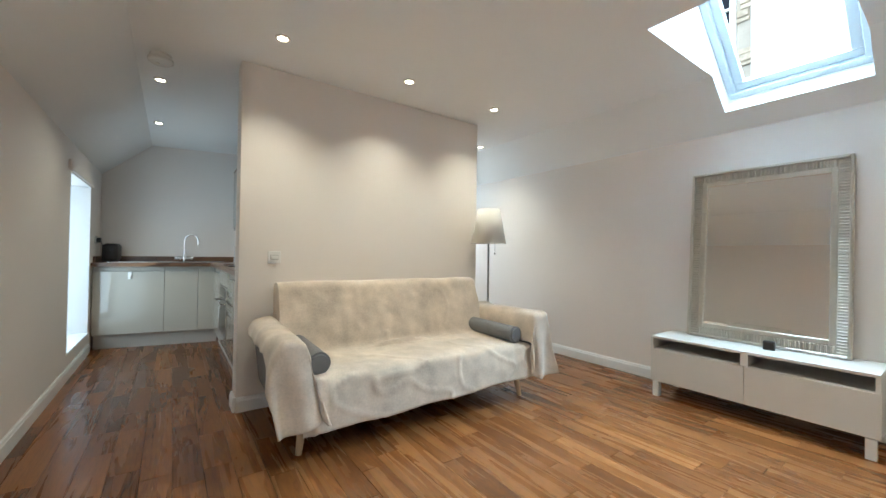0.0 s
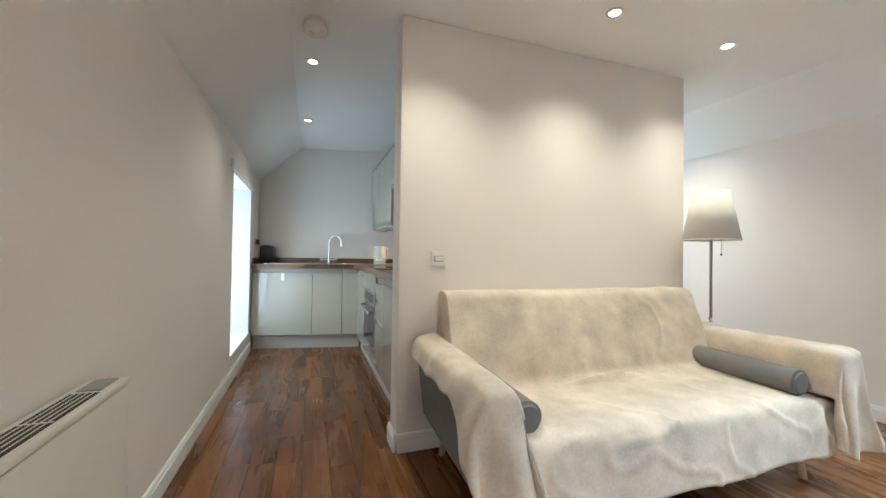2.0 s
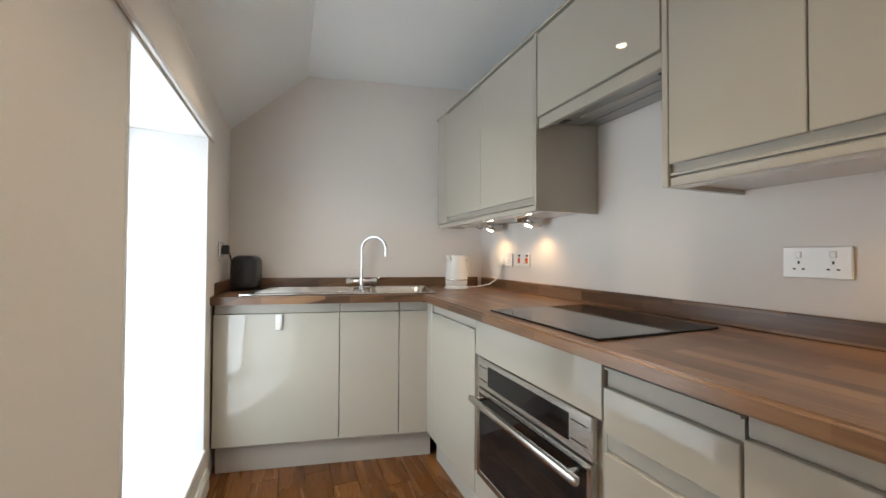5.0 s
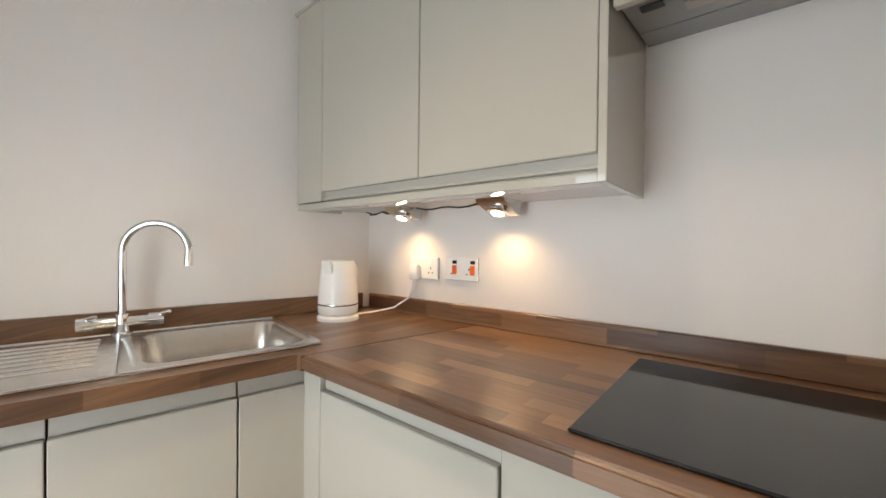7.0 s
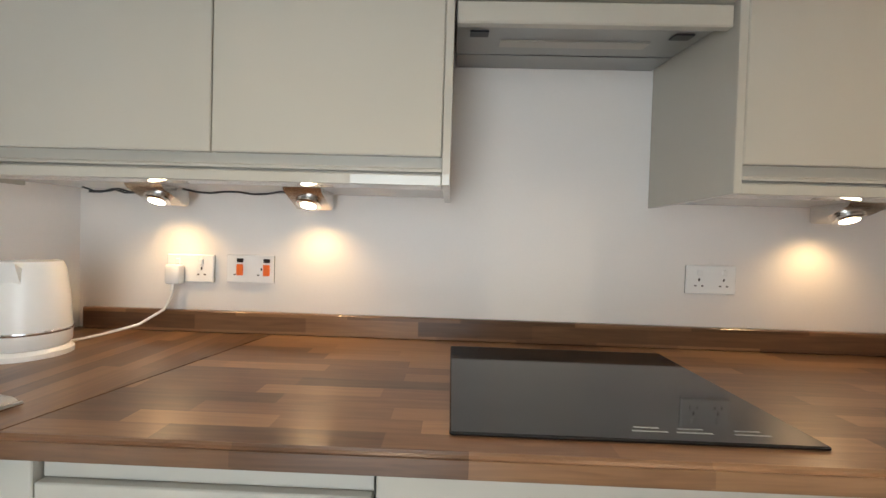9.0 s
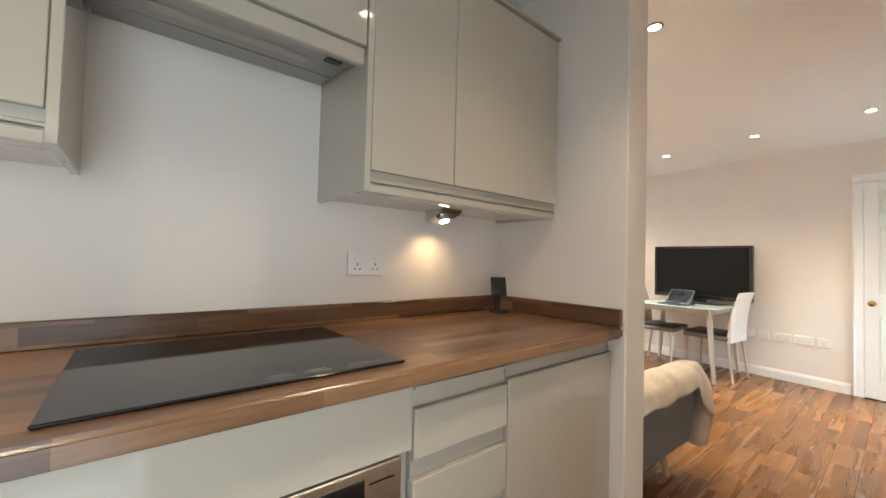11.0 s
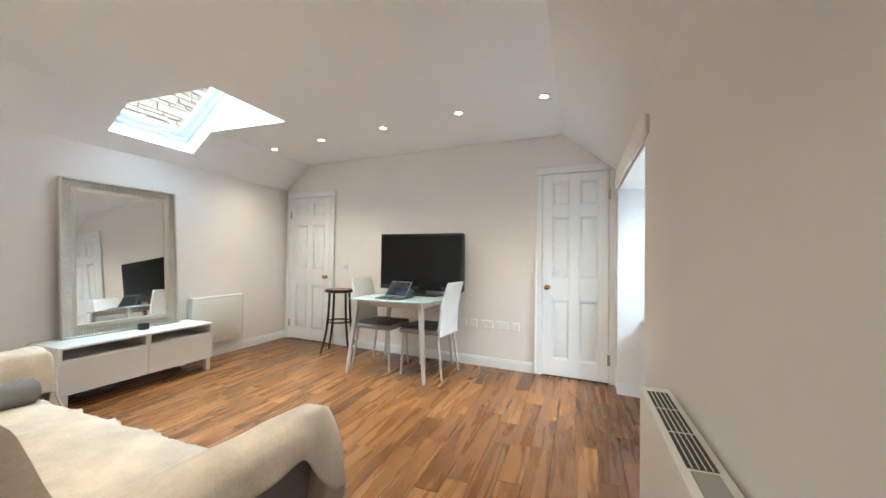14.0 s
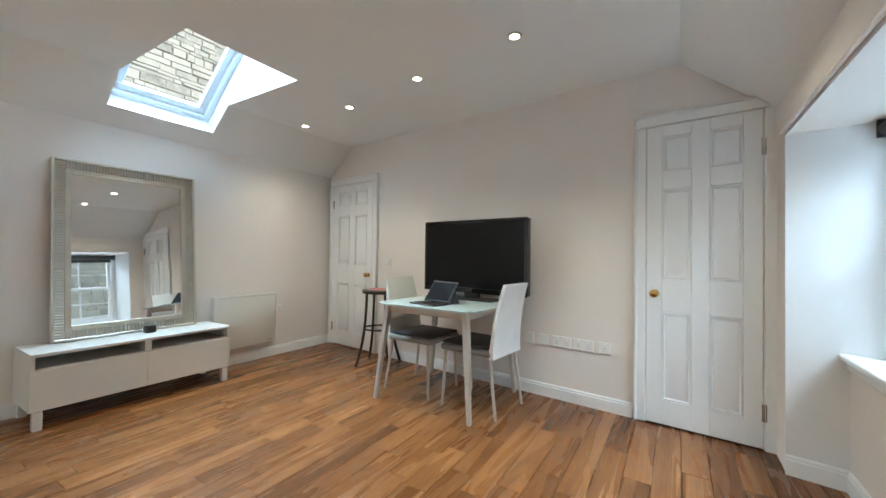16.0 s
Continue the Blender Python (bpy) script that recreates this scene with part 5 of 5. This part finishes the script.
def chair(m, covered, label):
    """Local x forwards; the back stands at x = -0.2."""
    t = thing("dining_chair", m, label, "chair", "chairs at the table")
    part("seat", bx(bmesh.new(), -0.21, 0.22, -0.21, 0.21, 0.41, 0.455, 0.018, 3), LEATHER, t)
    part("seat_pad", bx(bmesh.new(), -0.17, 0.215, -0.19, 0.19, 0.4555, 0.478, 0.010, 2), DARKSEAT, t, "thin dark seat pad")
    b = bmesh.new()
    rows = []
    for side in (0, 1):
        ring = []
        for k in range(13):
            f = k / 12
            z = 0.40 + 0.51 * f
            x = -0.195 - 0.085 * f * f - (0.030 if side else 0.0) * (1 - 0.3 * f)
            hw = 0.205 - 0.035 * f
            ring.append((x, hw, z))
        rows.append(ring)
    for k in range(12):
        (xa, ha, za), (xb, hb, zb) = rows[0][k], rows[0][k + 1]
        (xc, hc, zc), (xd, hd, zd) = rows[1][k], rows[1][k + 1]
        ws = [0.003 * noise.noise(Vector((k * 0.7, j, 3 if covered else 5))) for j in range(4)]
        f = [b.verts.new(p) for p in ((xa + ws[0], -ha, za), (xa + ws[1], ha, za), (xb + ws[2], hb, zb), (xb + ws[3], -hb, zb))]
        g = [b.verts.new(p) for p in ((xc, -hc, zc), (xc, hc, zc), (xd, hd, zd), (xd, -hd, zd))]
        for q in ((f[0], f[1], f[2], f[3]), (g[1], g[0], g[3], g[2]), (f[1], g[1], g[2], f[2]), (g[0], f[0], f[3], g[3])):
            b.faces.new(q)
        if k == 11:
            b.faces.new((f[3], f[2], g[2], g[3]))
        if k == 0:
            b.faces.new((f[1], f[0], g[0], g[1]))
    bmesh.ops.remove_doubles(b, verts=b.verts[:], dist=0.0045)
    bmesh.ops.recalc_face_normals(b, faces=b.faces[:])
    part("backrest", b, COVER if covered else CREAMPL, t, "white fabric cover" if covered else "", 50)
    for x, y in ((0.185, 0.18), (0.185, -0.18), (-0.185, 0.18), (-0.185, -0.18)):
        dx = 0.02 if x > 0 else -0.06
        part("leg", rod(bmesh.new(), (x + dx, y * 1.08, 0.0), (x, y, 0.412), 0.010, 0.014, 12), LEGMETAL, t)
    return t


chair(pose(1.735, 0.35, 0, 0, 0, -6), True, "dining chair with a white fabric back cover")
chair(pose(2.285, 0.30, 0, 0, 0, 176), False, "dining chair with a cream back and dark seat")


def television():
    t = thing("television", pose(1.955, tv_y(1.955) + 0.215, 0.7345, 0, 0, TVA), "large black flat-screen television on the table, off", "television")
    part("stand_foot", bx(bmesh.new(), -0.24, 0.24, -0.09, 0.10, 0.0, 0.014, 0.006, 2), BLACKPL, t)
    part("stand_neck", box(-0.07, 0.07, -0.02, 0.02, 0.014, 0.09, bevel=0.004), BLACKPL, t)
    part("housing", bx(bmesh.new(), -0.508, 0.508, -0.045, 0.012, 0.06, 0.668, 0.008, 2), BLACKPL, t)
    b = bmesh.new()
    for a in ((-0.51, -0.482, 0.055, 0.672), (0.482, 0.51, 0.055, 0.672), (-0.482, 0.482, 0.645, 0.672), (-0.482, 0.482, 0.055, 0.098)):
        bx(b, a[0], a[1], 0.012, 0.026, a[2], a[3], 0.004)
    part("bezel", b, BLACKGLASS, t)
    part("screen", box(-0.4825, 0.4825, 0.0125, 0.017, 0.0975, 0.6455), TVGLASS, t, "dark switched-off screen")


television()


def laptop():
    t = thing("laptop", TM @ pose(0.02, 0.16, 0.7345, 0, 0, -12), "open black tablet with a keyboard on the table", "laptop")
    kb = part("keyboard_base", box(-0.135, 0.135, 0.0, 0.15, 0.0, 0.010, bevel=0.003), BLACKPL, t)
    for r in range(4):
        for c in range(10):
            x = -0.121 + c * 0.0245
            y = 0.045 + r * 0.024
            part("key", box(x, x + 0.020, y, y + 0.018, 0.0095, 0.0125), DARKMETAL, kb)
    b = box(-0.135, 0.135, -0.005, 0.004, 0.0, 0.185, bevel=0.003)
    lid = part("lid", b, BLACKPL, t)
    lid.matrix_basis = pose(0, -0.002, 0.012, 36, 0, 0)
    part("screen", box(-0.122, 0.122, 0.0042, 0.0052, 0.014, 0.172), SCREEN, lid)
    part("stand_flap", prism(bmesh.new(), [(-0.030, 0.0), (-0.135, 0.0), (-0.093, 0.10), (-0.088, 0.10)], -0.12, 0.12, "x"), BLACKPL, t)


laptop()


def bar_stool():
    t = thing("bar_stool", pose(3.05, -0.01, 0, 0, 0, 20), "tall dark bistro stool with a round seat", "stool")
    part("seat", lathe(bmesh.new(), [(0.160, 0.71), (0.172, 0.715), (0.175, 0.735), (0.165, 0.745), (0.0001, 0.747)], 36), DARKMETAL, t)
    for k in range(4):
        a = math.pi / 4 + k * math.pi / 2
        pts = []
        for j in range(10):
            f = j / 9
            r = 0.135 + 0.02 * f + 0.085 * f ** 3
            pts.append((r * math.cos(a), r * math.sin(a), 0.712 * (1 - f)))
        part("leg", tube(bmesh.new(), pts, 0.013, 12), DARKMETAL, t)
    part("foot_ring", tube(bmesh.new(), [(0.148 * math.cos(2 * math.pi * k / 36), 0.148 * math.sin(2 * math.pi * k / 36), 0.36) for k in range(37)], 0.009, 10), DARKMETAL, t)
    p = thing("brochure", pose(3.04, 0.0, 0.7475, 0, 0, 25), "red and white printed papers on the stool", "papers")
    part("sheet", box(-0.10, 0.10, -0.07, 0.07, 0.0, 0.004), WHITELAM, p)
    part("sheet", box(-0.085, 0.095, -0.075, 0.05, 0.0042, 0.009), PAPER, p, "red printed sheet")


bar_stool()

# ---- outside ----
structure("ground", box(-60, 60, -60, 60, -3.2, -3.0), GRASS, "dark yard ground", "ground")


def rubble(name, x, y0, y1, z0, z1, face, label, skip):
    """A coursed rubble wall: a mortar core with stones set proud of it."""
    h = thing(name, pose(0, 0, 0), label, "house")
    part("wall", box(*sorted((x, x - face * 0.5)), y0 - 8, y1 + 8, -3.0, z1 + 1.5), MORTAR, h)
    b = bmesh.new()
    rnd = random.Random(5)
    z = z0
    vs, fs = [], []
    while z < z1:
        hh = rnd.uniform(0.06, 0.16)
        y = y0 - rnd.uniform(0, 0.3)
        while y < y1:
            w = rnd.uniform(0.12, 0.45)
            p = rnd.uniform(0.012, 0.05)
            if not skip(y + w / 2, z + hh / 2):
                g, j = 0.005, lambda: rnd.uniform(-0.010, 0.010)
                n = len(vs)
                back = [(x, y + g, z + g), (x, y + w - g, z + g), (x, y + w - g, z + hh - g), (x, y + g, z + hh - g)]
                front = [(x + face * p, q[1] * 1 + (0.008 if i in (0, 3) else -0.008) + j(), q[2] + (0.006 if i < 2 else -0.006) + j()) for i, q in enumerate(back)]
                vs += back + front
                fs += [(n + 4, n + 5, n + 6, n + 7)] + [(n + i, n + (i + 1) % 4, n + 4 + (i + 1) % 4, n + 4 + i) for i in range(4)]
            y += w
        z += hh
    b.free()
    me = bpy.data.meshes.new("stones")
    me.from_pydata(vs, [], fs)
    me.materials.append(STONE)
    ob = new("stones", me)
    ob.parent = h
    tagged(ob, kind="stuff")
    return h


def house_window(parent, x, y, z, w, hh, face):
    win = part("window", box(*sorted((x + face * 0.01, x + face * 0.035)), y - w / 2, y + w / 2, z, z + hh), SCREEN, parent)
    b = bmesh.new()
    for a in ((y - w / 2 - 0.08, y - w / 2, z - 0.08, z + hh + 0.08), (y + w / 2, y + w / 2 + 0.08, z - 0.08, z + hh + 0.08), (y - w / 2, y + w / 2, z + hh, z + hh + 0.08), (y - w / 2, y + w / 2, z - 0.1, z),
              (y - 0.02, y + 0.02, z, z + hh), (y - w / 2, y + w / 2, z + hh / 2 - 0.02, z + hh / 2 + 0.02)):
        bx(b, *sorted((x + face * 0.012, x + face * 0.075)), *a)
    part("frame", b, TRIM, win)


e = rubble("stone_house", 8.0, -4.0, 5.0, 2.6, 8.5, -1, "old rubble stone house across the lane", lambda y, z: (2.95 < y < 3.95 and 4.3 < z < 5.9) or (0.85 < y < 2.75))
house_window(e, 8.0, 3.45, 4.5, 0.8, 1.2, -1)
part("rendered_bay", box(7.85, 8.0, 0.85, 2.75, -3, 10.0), HARL, e, "white harled bay")
e2 = rubble("stone_house", -5.0, -3.5, 9.0, -0.6, 4.6, 1, "rubble stone house front opposite the windows", lambda y, z: False)

# ---- floor boards ----
rnd = random.Random(11)
pw = 0.127
unit = bmesh.new()
bmesh.ops.create_cube(unit, size=1)
for v in unit.verts:
    if v.co.z > 0:
        v.co.x *= 0.988
        v.co.y *= 0.998
plank_me = bpy.data.meshes.new("plank")
unit.to_mesh(plank_me)
unit.free()
plank_me.materials.append(PLANK)
x = -0.30
while x < RW:
    y = -0.55 - rnd.uniform(0, 1.0)
    top = 6.75
    while y < top:
        length = rnd.choice((0.3, 0.42, 0.55, 0.7, 0.9, 1.15))
        ya, yb = max(y, -0.6), min(y + length, top)
        if yb - ya > 0.05:
            ob = new("plank", plank_me)
            ob.parent = floor
            ob.scale = (pw - 0.0012, yb - ya - 0.0012, 0.012)
            ob.location = (x + pw / 2, (ya + yb) / 2, -0.006)
        y += length
    x += pw
